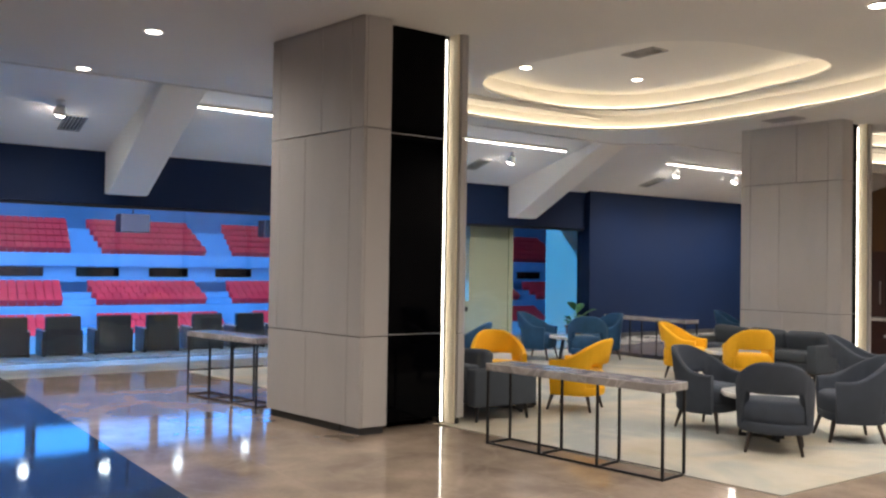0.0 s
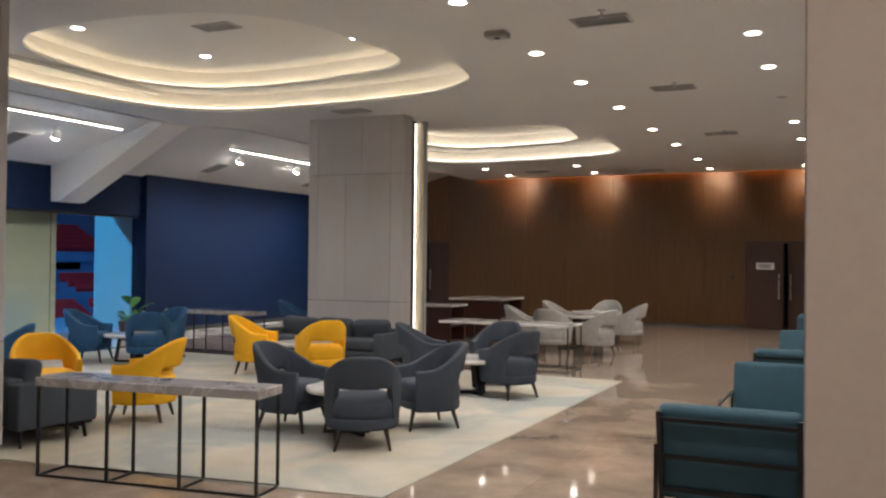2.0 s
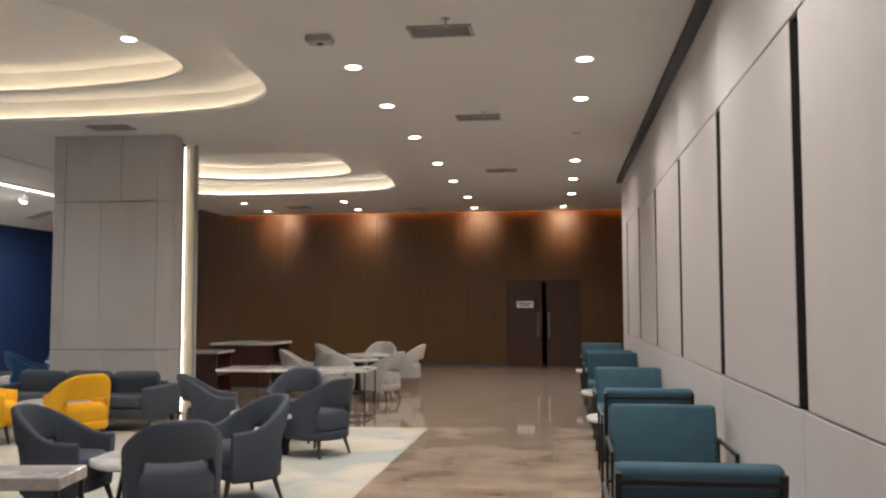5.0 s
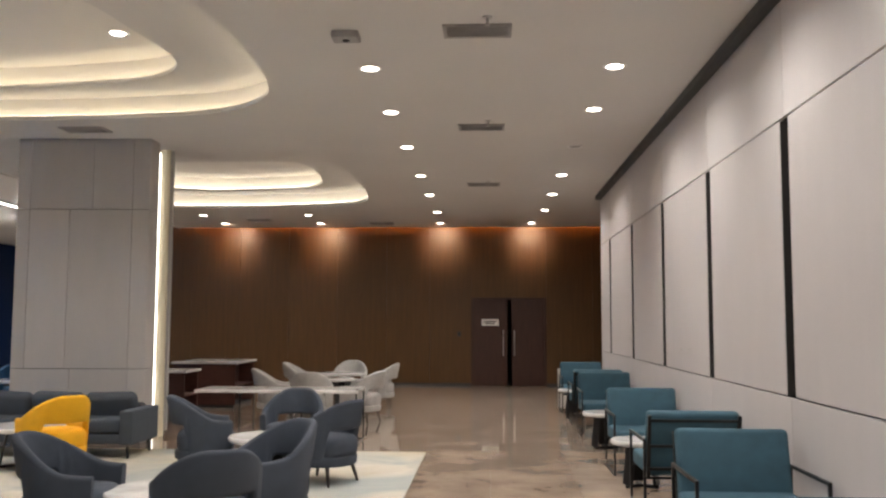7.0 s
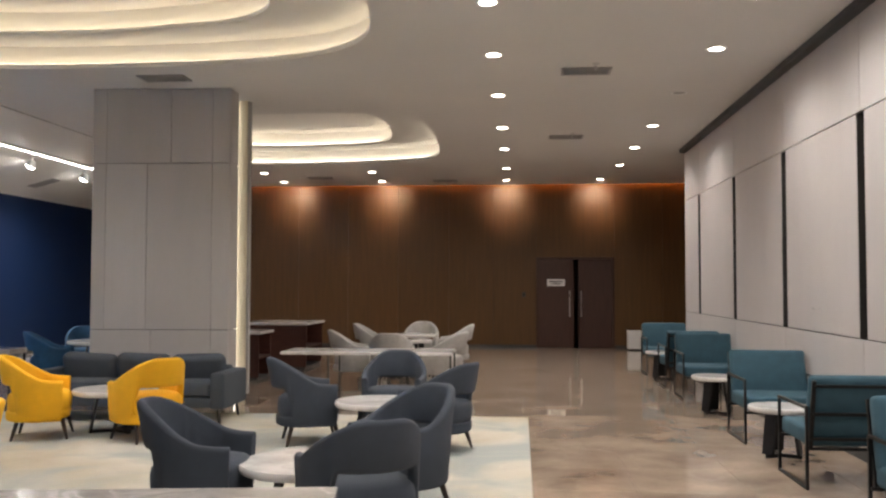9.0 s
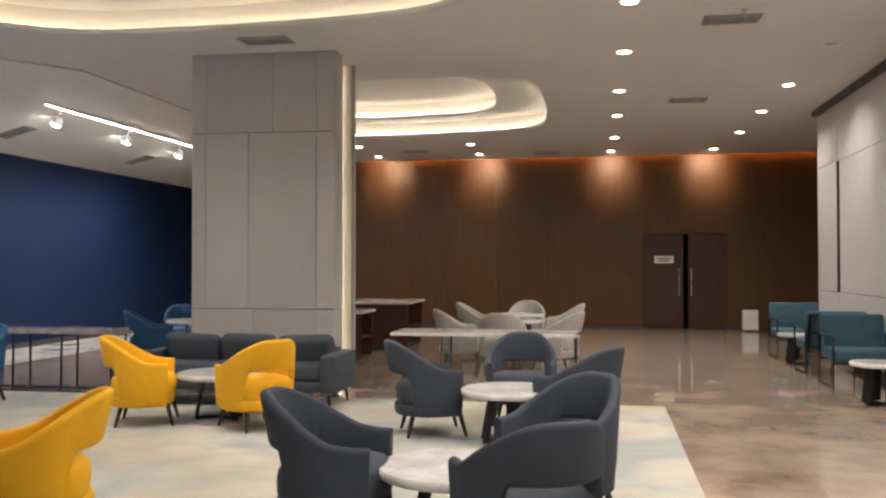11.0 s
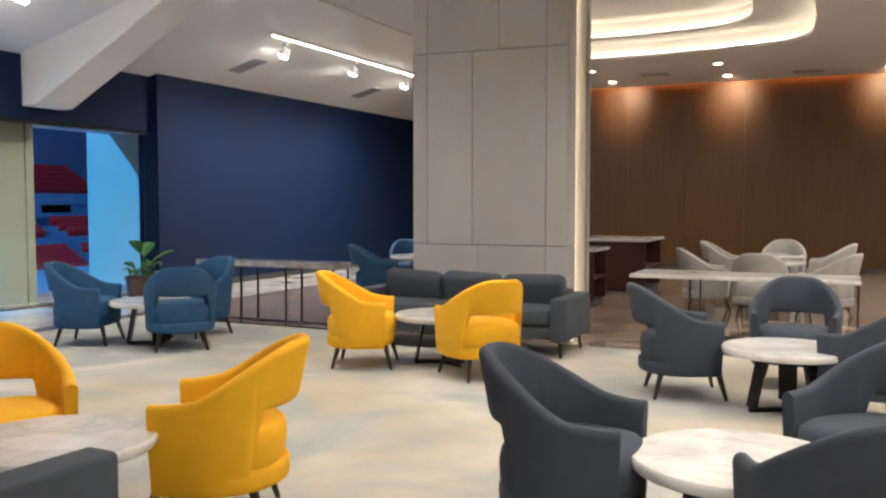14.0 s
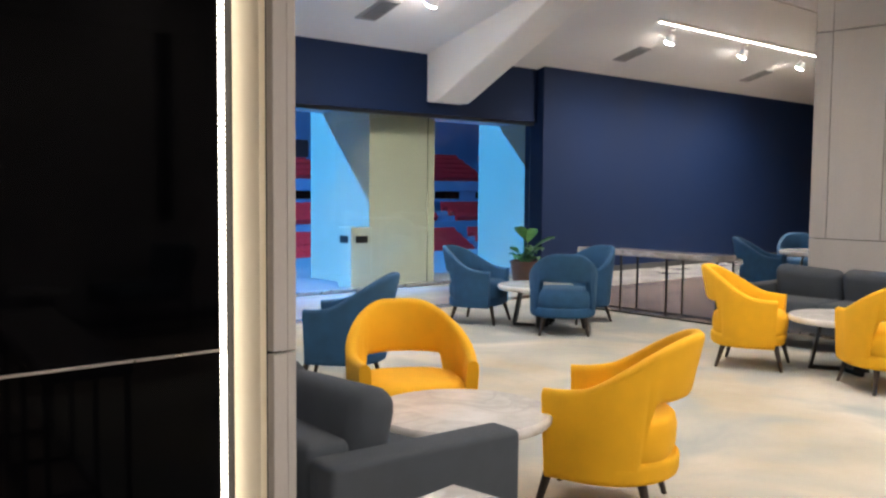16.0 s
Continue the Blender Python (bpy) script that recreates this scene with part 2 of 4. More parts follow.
# ---------- mesh helpers ----------
def mesh_of(bm, name, smooth=False, angle=None):
    bmesh.ops.recalc_face_normals(bm, faces=bm.faces)
    me = bpy.data.meshes.new(name)
    bm.to_mesh(me)
    bm.free()
    if smooth:
        for p in me.polygons:
            p.use_smooth = True
        me.set_sharp_from_angle(angle=radians(angle or 45))
    return me


def part(name, bm, material, parent=None, label="", smooth=False):
    me = bm if isinstance(bm, bpy.types.Mesh) else mesh_of(bm, name, smooth)
    if not me.materials:
        me.materials.append(material)
    ob = new(name, me)
    ob.parent = parent
    if label:
        tagged(ob, label=label)
    return ob


def thing(name, label, category, m=None, group="", kind=""):
    ob = new(name)
    ob.empty_display_size = 0.1
    if m is not None:
        ob.matrix_basis = m
    return tagged(ob, label, category, group, kind)


def add_box(bm, x0, x1, y0, y1, z0, z1, bevel=0.0, seg=2):
    made = bmesh.ops.create_cube(bm, size=1, matrix=Matrix.LocRotScale(((x0 + x1) / 2, (y0 + y1) / 2, (z0 + z1) / 2), None, (x1 - x0, y1 - y0, z1 - z0)))
    if bevel:
        edges = list({e for v in made["verts"] for e in v.link_edges})
        bmesh.ops.bevel(bm, geom=edges, offset=bevel, segments=seg, profile=0.5, affect="EDGES")
    return bm


def box(x0, x1, y0, y1, z0, z1, bevel=0.0, seg=2):
    return add_box(bmesh.new(), x0, x1, y0, y1, z0, z1, bevel, seg)


def add_cone(bm, a, b, r0, r1, n=12):
    a, b = Vector(a), Vector(b)
    m = Matrix.Translation((a + b) / 2) @ (b - a).to_track_quat("Z", "Y").to_matrix().to_4x4()
    bmesh.ops.create_cone(bm, cap_ends=True, segments=n, radius1=r0, radius2=r1, depth=(b - a).length, matrix=m)
    return bm


def cone(a, b, r0, r1, n=12):
    return add_cone(bmesh.new(), a, b, r0, r1, n)


def bar(a, b, w):
    """A square bar between two points."""
    bm = bmesh.new()
    a, b = Vector(a), Vector(b)
    m = Matrix.Translation((a + b) / 2) @ (b - a).to_track_quat("Z", "Y").to_matrix().to_4x4() @ Matrix.Diagonal((w, w, (b - a).length, 1))
    bmesh.ops.create_cube(bm, size=1, matrix=m)
    return bm


def rounded_disc(r, z0, z1, edge, n=40):
    prof = [(0, z0), (r - edge, z0), (r, z0 + edge), (r, z1 - edge), (r - edge, z1), (0, z1)]
    return lathe(prof, n)


def lathe(prof, n=32):
    bm = bmesh.new()
    rings = []
    for r, z in prof:
        if r == 0:
            rings.append([bm.verts.new((0, 0, z))])
        else:
            rings.append([bm.verts.new((r * math.cos(2 * math.pi * k / n), r * math.sin(2 * math.pi * k / n), z)) for k in range(n)])
    for a, b in zip(rings, rings[1:]):
        for k in range(n):
            j = (k + 1) % n
            if len(a) == 1:
                bm.faces.new((a[0], b[k], b[j]))
            elif len(b) == 1:
                bm.faces.new((a[k], a[j], b[0]))
            else:
                bm.faces.new((a[k], a[j], b[j], b[k]))
    return bm


def bridge(bm, rings, close=True, caps=False):
    """Faces between rings of equal count."""
    n = len(rings[0])
    for a, b in zip(rings, rings[1:]):
        for k in range(n if close else n - 1):
            j = (k + 1) % n
            bm.faces.new((a[k], a[j], b[j], b[k]))
    if caps:
        bm.faces.new(rings[0])
        bm.faces.new(list(reversed(rings[-1])))


def closed_curve(pts, per=10):
    """Smooth closed curve through plan points."""
    out, n = [], len(pts)
    for i in range(n):
        p0, p1, p2, p3 = (Vector(pts[(i + k - 1) % n]) for k in range(4))
        for s in range(per):
            t = s / per
            out.append(0.5 * (2 * p1 + (p2 - p0) * t + (2 * p0 - 5 * p1 + 4 * p2 - p3) * t * t + (3 * p1 - p0 - 3 * p2 + p3) * t ** 3))
    return out


def grown(loop, d):
    """A plan loop pushed outwards by d."""
    c = sum((Vector(p) for p in loop), Vector((0, 0))) / len(loop)
    out, n = [], len(loop)
    for i in range(n):
        t = (loop[(i + 1) % n] - loop[i - 1]).normalized()
        q = Vector((t.y, -t.x))
        if q.dot(loop[i] - c) < 0:
            q = -q
        out.append(loop[i] + q * d)
    return out


def filled(loops, z, thick):
    """A level slab with the first loop as outline and the others as holes."""
    bm = bmesh.new()
    edges = []
    for loop in loops:
        vs = [bm.verts.new((p[0], p[1], z)) for p in loop]
        edges += [bm.edges.new((vs[i], vs[(i + 1) % len(vs)])) for i in range(len(vs))]
    bmesh.ops.triangle_fill(bm, use_beauty=True, use_dissolve=False, edges=edges)
    if thick:
        r = bmesh.ops.extrude_face_region(bm, geom=list(bm.faces))
        bmesh.ops.translate(bm, verts=[v for v in r["geom"] if isinstance(v, bmesh.types.BMVert)], vec=(0, 0, thick))
    return bm


def skirt(loop, z0, z1):
    bm = bmesh.new()
    rings = [[bm.verts.new((p[0], p[1], z)) for p in loop] for z in (z0, z1)]
    bridge(bm, rings)
    return bm


def setting(name, bm, material, label, category, smooth=False):
    ob = part(name, bm, material, None, "", smooth)
    return tagged(ob, label, category, kind="structure")


# ---------- floor, walls and ceiling ----------
floor = setting("floor", box(-13.2, 5.0, -7, 20.2, -0.3, -0.012), M_GROUT, "polished cream marble tile floor with fine joints", "floor")
setting("wall_south", box(-13.6, 5.2, -7.3, -7.0, -0.3, 4.6), M_JAMB, "plain beige wall behind the entrance", "wall")
setting("wall_east_lobby", box(5.0, 5.3, -7.3, 20.3, -0.3, 4.6), M_JAMB, "plain beige wall of the side passage", "wall")

# side wall with recessed dark slots; it ends free at both ends
Y0, Y1 = -1.08, 14.75
SLOT_Y = [0.72, 2.75, 4.82, 6.92, 9.07, 11.27, 13.55]
wall_east = setting("wall_east", box(0.14, 0.60, Y0 + 0.02, Y1 - 0.02, 0, CEIL + 0.3), M_BACKER, "greige panelled wall with tall dark slots", "wall")
edges_y = [Y0] + [s for s in SLOT_Y] + [Y1]
HALF = 0.085
for i, (a, b) in enumerate(zip(edges_y, edges_y[1:])):
    lo = a + (HALF if i else 0)
    hi = b - (HALF if i < len(edges_y) - 2 else 0)
    part("panel", box(0, 0.03, lo, hi, 1.012, 2.895, 0.003, 1), M_WALLP, wall_east)
    part("panel", box(0, 0.03, a + 0.004, b - 0.004, 0.10, 1.0, 0.003, 1), M_WALLP, wall_east)
    part("panel", box(0, 0.03, a + 0.004, b - 0.004, 2.905, 3.72, 0.003, 1), M_WALLP, wall_east)
for y in SLOT_Y:
    part("slot_mirror", box(0.10, 0.138, y - HALF, y + HALF, 1.0, 2.9), M_BRONZE, wall_east, "dark bronze mirror strip in the slot")
for y in SLOT_Y:
    for sy in (-1, 1):
        part("slot_cheek", box(0.004, 0.099, min(y + sy * HALF, y + sy * (HALF - 0.006)), max(y + sy * HALF, y + sy * (HALF - 0.006)), 1.013, 2.894), M_BACKER, wall_east)
part("end_panel", box(0.004, 0.62, Y0 - 0.03, Y0 + 0.02, 0, CEIL), M_JAMB, wall_east, "beige wall end")
part("end_panel", box(0, 0.62, Y1 - 0.02, Y1, 0, CEIL), M_WALLP, wall_east)
part("skirting", box(0.004, 0.03, Y0 + 0.1, Y1 - 0.03, 0, 0.095), M_TRIM, wall_east)
part("crown_trim", box(-0.09, 0.03, Y0 + 0.12, Y1 - 0.03, 3.725, CEIL - 0.004, 0.004, 1), M_TRIM, wall_east, "dark crown trim under the ceiling")
part("hook_rail", box(-0.010, 0.0, 7.75, 8.15, 1.228, 1.236), M_STEEL, wall_east, "thin metal rail on the panel")

# far wall of timber panels with two doors
bm = box(-13.4, -1.59, YF + 0.04, YF + 0.4, -0.3, 4.6)
add_box(bm, -1.47, 5.2, YF + 0.04, YF + 0.4, -0.3, 4.6)
add_box(bm, -1.59, -1.47, YF + 0.04, YF + 0.4, 2.06, 4.6)
wall_north = setting("wall_north", bm, M_BACKER, "brown timber panelled wall with warm wash lights", "wall")
D1 = (-2.45, -0.65)
D2 = (-11.75, -10.35)
xs = [-13.2, D2[0], D2[1], -9.3, -8.1, -6.9, -5.7, -4.5, -3.45, D1[0], D1[1], 0.45, 1.65, 2.85, 4.05, 5.0]
for a, b in zip(xs, xs[1:]):
    z0 = 2.1 if (a, b) in (D1, D2) else 0.06
    part("panel", box(a + 0.0015, b - 0.0015, YF, YF + 0.04, z0 + 0.003, 3.95, 0.002, 1), M_WOOD, wall_north)
part("skirting", box(D1[1], 5.0, YF + 0.012, YF + 0.04, 0, 0.06), M_TRIM, wall_north)
part("skirting", box(D2[1], D1[0], YF + 0.012, YF + 0.04, 0, 0.06), M_TRIM, wall_north)
part("led_strip", box(-9.5, 4.8, YF - 0.098, YF - 0.082, CEIL + 0.055, CEIL + 0.07), M_ORANGE, wall_north, "amber light strip in the ceiling gap")


def door(name, x0, x1, label, sign):
    d = thing(name, label, "door", pose(x0, YF, 0), kind="structure")
    w, mid = x1 - x0, (x1 - x0) / 2
    part("frame", box(0.0, 0.05, -0.015, 0.04, 0, 2.1, 0.004, 1), M_DOOR, d)
    part("frame", box(w - 0.05, w, -0.015, 0.04, 0, 2.1, 0.004, 1), M_DOOR, d)
    part("frame", box(0.05, w - 0.05, -0.015, 0.04, 2.05, 2.1, 0.004, 1), M_DOOR, d)
    for a, b, hx in ((0.053, mid - 0.035, mid - 0.13), (mid + 0.075, w - 0.053, mid + 0.13)):
        leaf = part("leaf", box(a, b, 0.0, 0.035, 0.008, 2.046, 0.003, 1), M_DOOR, d)
        h = part("pull_handle", cone((hx, -0.06, 0.72), (hx, -0.06, 1.32), 0.014, 0.014), M_STEEL, leaf, "vertical steel pull handle", True)
        for z in (0.80, 1.24):
            part("handle_post", cone((hx, -0.06, z), (hx, 0.0, z), 0.008, 0.008, 8), M_STEEL, leaf)
    if sign:
        s = part("sign", box(0.25, 0.66, -0.008, 0.0, 1.43, 1.59), M_WHITE, d, "white paper door sign")
        for z, a, b in ((1.535, 0.30, 0.61), (1.485, 0.34, 0.57)):
            part("lettering", box(a, b, -0.011, -0.008, z - 0.012, z + 0.012), M_BACKER, s)
    return d


bm = box(-2.8, -0.3, YF + 1.5, YF + 1.6, -0.3, 2.6)
add_box(bm, -2.9, -2.8, YF + 0.41, YF + 1.6, -0.3, 2.6)
add_box(bm, -0.3, -0.2, YF + 0.41, YF + 1.6, -0.3, 2.6)
add_box(bm, -2.8, -0.3, YF + 0.41, YF + 1.5, 2.5, 2.6)
add_box(bm, -2.8, -0.3, YF + 0.02, YF + 1.5, -0.3, 0.0)
setting("wall_vestibule", bm, M_BACKER, "unlit vestibule behind the door", "wall")
door("door_1", *D1, "dark brown double door slightly ajar, steel pulls", True)
door("door_2", *D2, "closed dark brown double door", False)
sw = thing("wall_switch", "small dark switch plate on the timber wall", "switch", pose(-2.74, YF, 1.23))
part("plate", box(-0.04, 0.04, -0.012, 0, -0.06, 0.06, 0.004, 1), M_TRIM, sw)
part("rocker", box(-0.018, 0.018, -0.018, -0.012, -0.03, 0.03, 0.003, 1), M_BLACK, sw)

# side towards the arena: navy header over glass, then a solid navy wall
BY = 11.20
wall_west = setting("wall_west", box(XL - 0.25, XL, -7, BY, 2.40, 3.6), M_BLUE, "dark navy header above the arena glass", "wall")
setting("wall_west_navy", box(XL - 0.25, XL + 0.14, BY, YF + 0.04, 0, 3.6), M_BLUE, "dark navy painted wall", "wall")
setting("baseboard", box(XL + 0.14, XL + 0.155, BY + 0.02, YF, 0, 0.09), M_TRIM, "dark skirting below the navy wall", "skirting")
window = thing("window_1", "full height frameless glass front facing the arena", "window", pose(XL, 0, 0), kind="structure")
gy = [-7, -4.7, -2.4, -0.1, 2.2, 4.5, 6.8, 9.1, BY]
for a, b in zip(gy, gy[1:]):
    pane = part("pane", box(-0.14, -0.128, a + 0.006, b - 0.006, 0.03, 2.40), M_GLASS, window)
    pane.visible_shadow = False
part("window_sill", box(-0.22, -0.04, -7, BY, 0.0, 0.03), M_STEEL, window, "low steel glazing channel")
part("window_head", box(-0.2, -0.06, -7, BY, 2.36, 2.399), M_TRIM, window)

# ceiling with two free-form light coves
OUT1 = closed_curve([(-4.12, 5.3), (-4.10, 6.5), (-4.28, 7.5), (-4.85, 8.12), (-5.7, 8.36), (-7.1, 8.46), (-8.6, 8.36), (-9.4, 7.75), (-9.72, 6.5), (-9.65, 5.0), (-9.0, 4.05), (-7.4, 3.66), (-6.0, 3.74), (-5.1, 4.0), (-4.4, 4.5)])
IN1 = closed_curve([(-5.18, 6.2), (-5.12, 7.2), (-5.55, 7.78), (-6.35, 8.0), (-7.5, 8.13), (-8.75, 7.95), (-9.35, 7.2), (-9.42, 6.2), (-9.1, 5.1), (-8.3, 4.55), (-7.0, 4.5), (-5.95, 4.75), (-5.35, 5.4)])
OUT2 = closed_curve([(-4.2, 12.0), (-4.2, 14.3), (-4.5, 15.5), (-5.6, 15.95), (-7.2, 16.15), (-8.5, 15.95), (-9.0, 14.8), (-8.9, 12.9), (-8.4, 11.7), (-7.0, 11.2), (-5.2, 11.15), (-4.45, 11.4)])
IN2 = closed_curve([(-5.05, 12.9), (-5.05, 14.5), (-5.4, 15.35), (-6.4, 15.65), (-7.6, 15.7), (-8.4, 15.2), (-8.5, 14.0), (-8.2, 12.8), (-7.2, 12.2), (-5.8, 12.1)])
EDGE = [(5.0, -7), (5.0, YF - 0.1), (-9.6, YF - 0.1), (-9.6, 9.9), (-10.3, 9.0), (-10.3, -7)]
EDGE = [Vector(p) for p in EDGE]
setting("ceiling", filled([EDGE, OUT1, OUT2], CEIL, 0.05), M_CEIL, "smooth off-white plaster ceiling with recessed coves", "ceiling")
for tag, o, i in (("near", OUT1, IN1), ("far", OUT2, IN2)):
    wide, wide_in = grown(o, 0.14), grown(i, 0.14)
    bm = skirt(wide, CEIL + 0.05, 4.08)
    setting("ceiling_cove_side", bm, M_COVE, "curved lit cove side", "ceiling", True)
    setting("ceiling_cove_ring", filled([wide, i], 4.08, 0.04), M_CEIL, "curved plaster ring of the cove", "ceiling")
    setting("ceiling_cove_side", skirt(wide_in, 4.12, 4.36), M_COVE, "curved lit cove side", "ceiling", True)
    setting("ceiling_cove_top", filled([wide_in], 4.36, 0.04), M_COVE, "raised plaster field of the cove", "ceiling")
    for loop, z in ((o, CEIL + 0.05), (i, 4.12)):
        a, b = grown(loop, 0.055), grown(loop, 0.085)
        bm = bmesh.new()
        rings = [[bm.verts.new((p[0], p[1], zz)) for p in l] for l, zz in ((a, z + 0.006), (a, z + 0.016), (b, z + 0.016), (b, z + 0.006))]
        bridge(bm, rings + [rings[0]])
        setting("cove_led_strip", bm, M_LEDN if tag == "near" else M_LED, "warm white light strip lying in the cove", "light strip")
setting("ceiling_cove_roof", box(-13.6, 5.3, -7.3, 20.4, 4.6, 4.8), M_BACKER, "structural slab above the ceiling", "ceiling")
setting("ceiling_gap_north", box(-9.6, 5.0, YF - 0.1, YF + 0.04, CEIL + 0.12, CEIL + 0.16), M_CEIL, "light gap above the timber wall", "ceiling")
# sloped soffit below the arena stands
bm = bmesh.new()
prof = [(-13.25, 3.20), (-10.2, 4.02), (-9.5, 4.02), (-9.5, 4.10), (-10.2, 4.10), (-13.25, 3.28)]
bridge(bm, [[bm.verts.new((x, y, z)) for x, z in prof] for y in (-7, YF + 0.05)], True, True)
setting("ceiling_slope", bm, M_SLOPE, "sloped glossy grey soffit below the stands", "ceiling")
bm = bmesh.new()
vs = [(-9.6, YF - 0.1), (-9.6, 9.9), (-10.3, 9.0), (-10.3, -7)]
bridge(bm, [[bm.verts.new((x, y, z)) for x, y in vs] for z in (CEIL - 0.02, 4.05)], False)
setting("ceiling_fascia", bm, M_CEIL, "edge of the dropped ceiling", "ceiling")


def raker_beam(y):
    bm = bmesh.new()
    prof = [(-13.2, 2.56), (-12.98, 2.56), (-10.15, 4.03), (-10.15, 4.3), (-13.2, 3.6)]
    bridge(bm, [[bm.verts.new((x, yy, z)) for x, z in prof] for yy in (y - 0.30, y + 0.30)], True, True)
    bmesh.ops.bevel(bm, geom=list(bm.edges), offset=0.012, segments=1, affect="EDGES")
    tagged(part("raker_beam", bm, M_COVE), "white painted sloping concrete raker beam", "beam", "raker beams", "structure")


for y in (1.20, 9.26):
    raker_beam(y)


# ---------- columns ----------
def column(x0, x1, y0, y1, z1, z2, skew, label):
    """Panelled pier with a skewed front; the east face holds a grey strip, black glass, a light strip and a lit reveal."""
    c = thing("column", label, "column", pose(0, 0, 0), "clad piers", "structure")
    w = x1 - x0
    strip = 0.29
    part("core", box(x0 + 0.03, x1 - 0.32, y0 + 0.03, y1 - 0.03, 0.0, CEIL), M_BACKER, c)
    rows = ((0.07, z1, (0.0, 0.44, 0.87, 1.0)), (z1, z2, (0.0, 0.10, 0.40, 0.87, 1.0)), (z2, CEIL, (0.0, 0.10, 0.57, 0.87, 1.0)))
    for a, b, cuts in rows:
        for u, v in zip(cuts, cuts[1:]):
            part("panel", box(x0 + u * w + 0.003, x0 + v * w - 0.003, y0, y0 + 0.03, a + 0.004, b - 0.004, 0.002, 1), M_LAM, c)
            part("panel", box(x0 + u * w + 0.003, x0 + v * w - 0.003, y1 - 0.03, y1, a + 0.004, b - 0.004, 0.002, 1), M_LAM, c)
        part("panel", box(x0, x0 + 0.03, y0 + 0.033, y1 - 0.033, a + 0.004, b - 0.004, 0.002, 1), M_LAM, c)
        part("strip_panel", box(x1 - 0.03, x1, y0 + 0.033, y0 + strip, a + 0.004, b - 0.004, 0.002, 1), M_LAM, c)
    fin = y1 - 0.082
    part("strip_core", box(x1 - 0.319, x1 - 0.031, y0 + 0.031, y0 + strip - 0.004, 0.07, CEIL), M_BACKER, c)
    for a, b, _ in rows:
        part("glass_panel", box(x1 - 0.175, x1 - 0.152, y0 + strip - 0.003, fin - 0.070, a + 0.003, b - 0.003), M_BLACKGLASS, c, "glossy black glass cladding panel")
        part("fin_panel", box(x1 - 0.03, x1, fin + 0.003, y1 - 0.033, a + 0.004, b - 0.004, 0.002, 1), M_LAM, c)
    part("reveal", box(x1 - 0.318, x1 - 0.03, fin - 0.02, fin, 0.0, CEIL), M_REVEAL, c, "fin side coloured pale cream as lit by the light strip")
    part("fin_core", box(x1 - 0.318, x1 - 0.03, fin, y1 - 0.033, 0.0, CEIL), M_BACKER, c)
    part("strip_channel", box(x1 - 0.20, x1 - 0.154, fin - 0.068, fin - 0.022, 0.0, CEIL), M_TRIM, c)
    beads = bmesh.new()
    for k in range(int((CEIL - 0.06) / 0.016)):
        add_box(beads, x1 - 0.154, x1 - 0.140, fin - 0.067, fin - 0.055, 0.03 + k * 0.016, 0.041 + k * 0.016)
    part("led_strip", beads, M_LEDC, c, "vertical strip of white light beads")
    for z in (z1, z2):
        part("joint_trim", box(x1 - 0.153, x1 - 0.146, y0 + strip, fin - 0.070, z - 0.004, z + 0.004), M_STEEL, c, "thin metal joint of the black glass")
    part("plinth", box(x0 + 0.05, x1 - 0.05, y0 + 0.04, y0 + strip, 0.0, 0.07), M_TRIM, c)
    part("plinth", box(x0 + 0.05, x1 - 0.32, y0 + strip, y1 - 0.04, 0.0, 0.07), M_TRIM, c)
    lean = Matrix.Identity(4)
    lean[1][0], lean[1][3] = skew, -skew * x1
    for p in c.children:
        p.data.transform(lean)
    return c


column(-7.52, -6.04, 1.27, 2.443, 0.885, 2.78, 0.146, "grey laminate clad column with black glass and light strip")
column(-7.93, -6.26, 9.52, 10.36, 0.915, 2.90, 0.045, "grey laminate clad column with vertical light strip")


# ---------- ceiling fittings ----------
def downlight(x, y, z, group="ceiling downlights"):
    d = thing("downlight", "round recessed warm white ceiling downlight", "downlight", pose(x, y, z), group)
    part("trim_ring", lathe([(0.075, -0.006), (0.100, -0.010), (0.105, -0.001), (0.075, -0.001), (0.075, -0.006)], 24), M_WHITE, d, "white trim ring", True)
    part("lens", lathe([(0, -0.004), (0.075, -0.004), (0.075, -0.001), (0, -0.001)], 24), M_DISC, d, "glowing lens")
    return d


proto = None
for x, y in L_ROW + R_ROW + BACK + WASH + ENTRY:
    proto = copy_thing(proto, pose(x, y, CEIL)) if proto else downlight(x, y, CEIL)
off = copy_thing(proto, pose(-0.89, 10.2, CEIL))
tagged(off, "round recessed ceiling downlight, switched off", "downlight", "ceiling downlights")
for p in off.children:
    if p.name.startswith("lens"):
        p.data = p.data.copy()
        p.data.materials[0] = M_VENT
        tagged(p, "unlit frosted lens")
for x, y in COVE_LAMPS:
    copy_thing(proto, pose(x, y, 4.36))


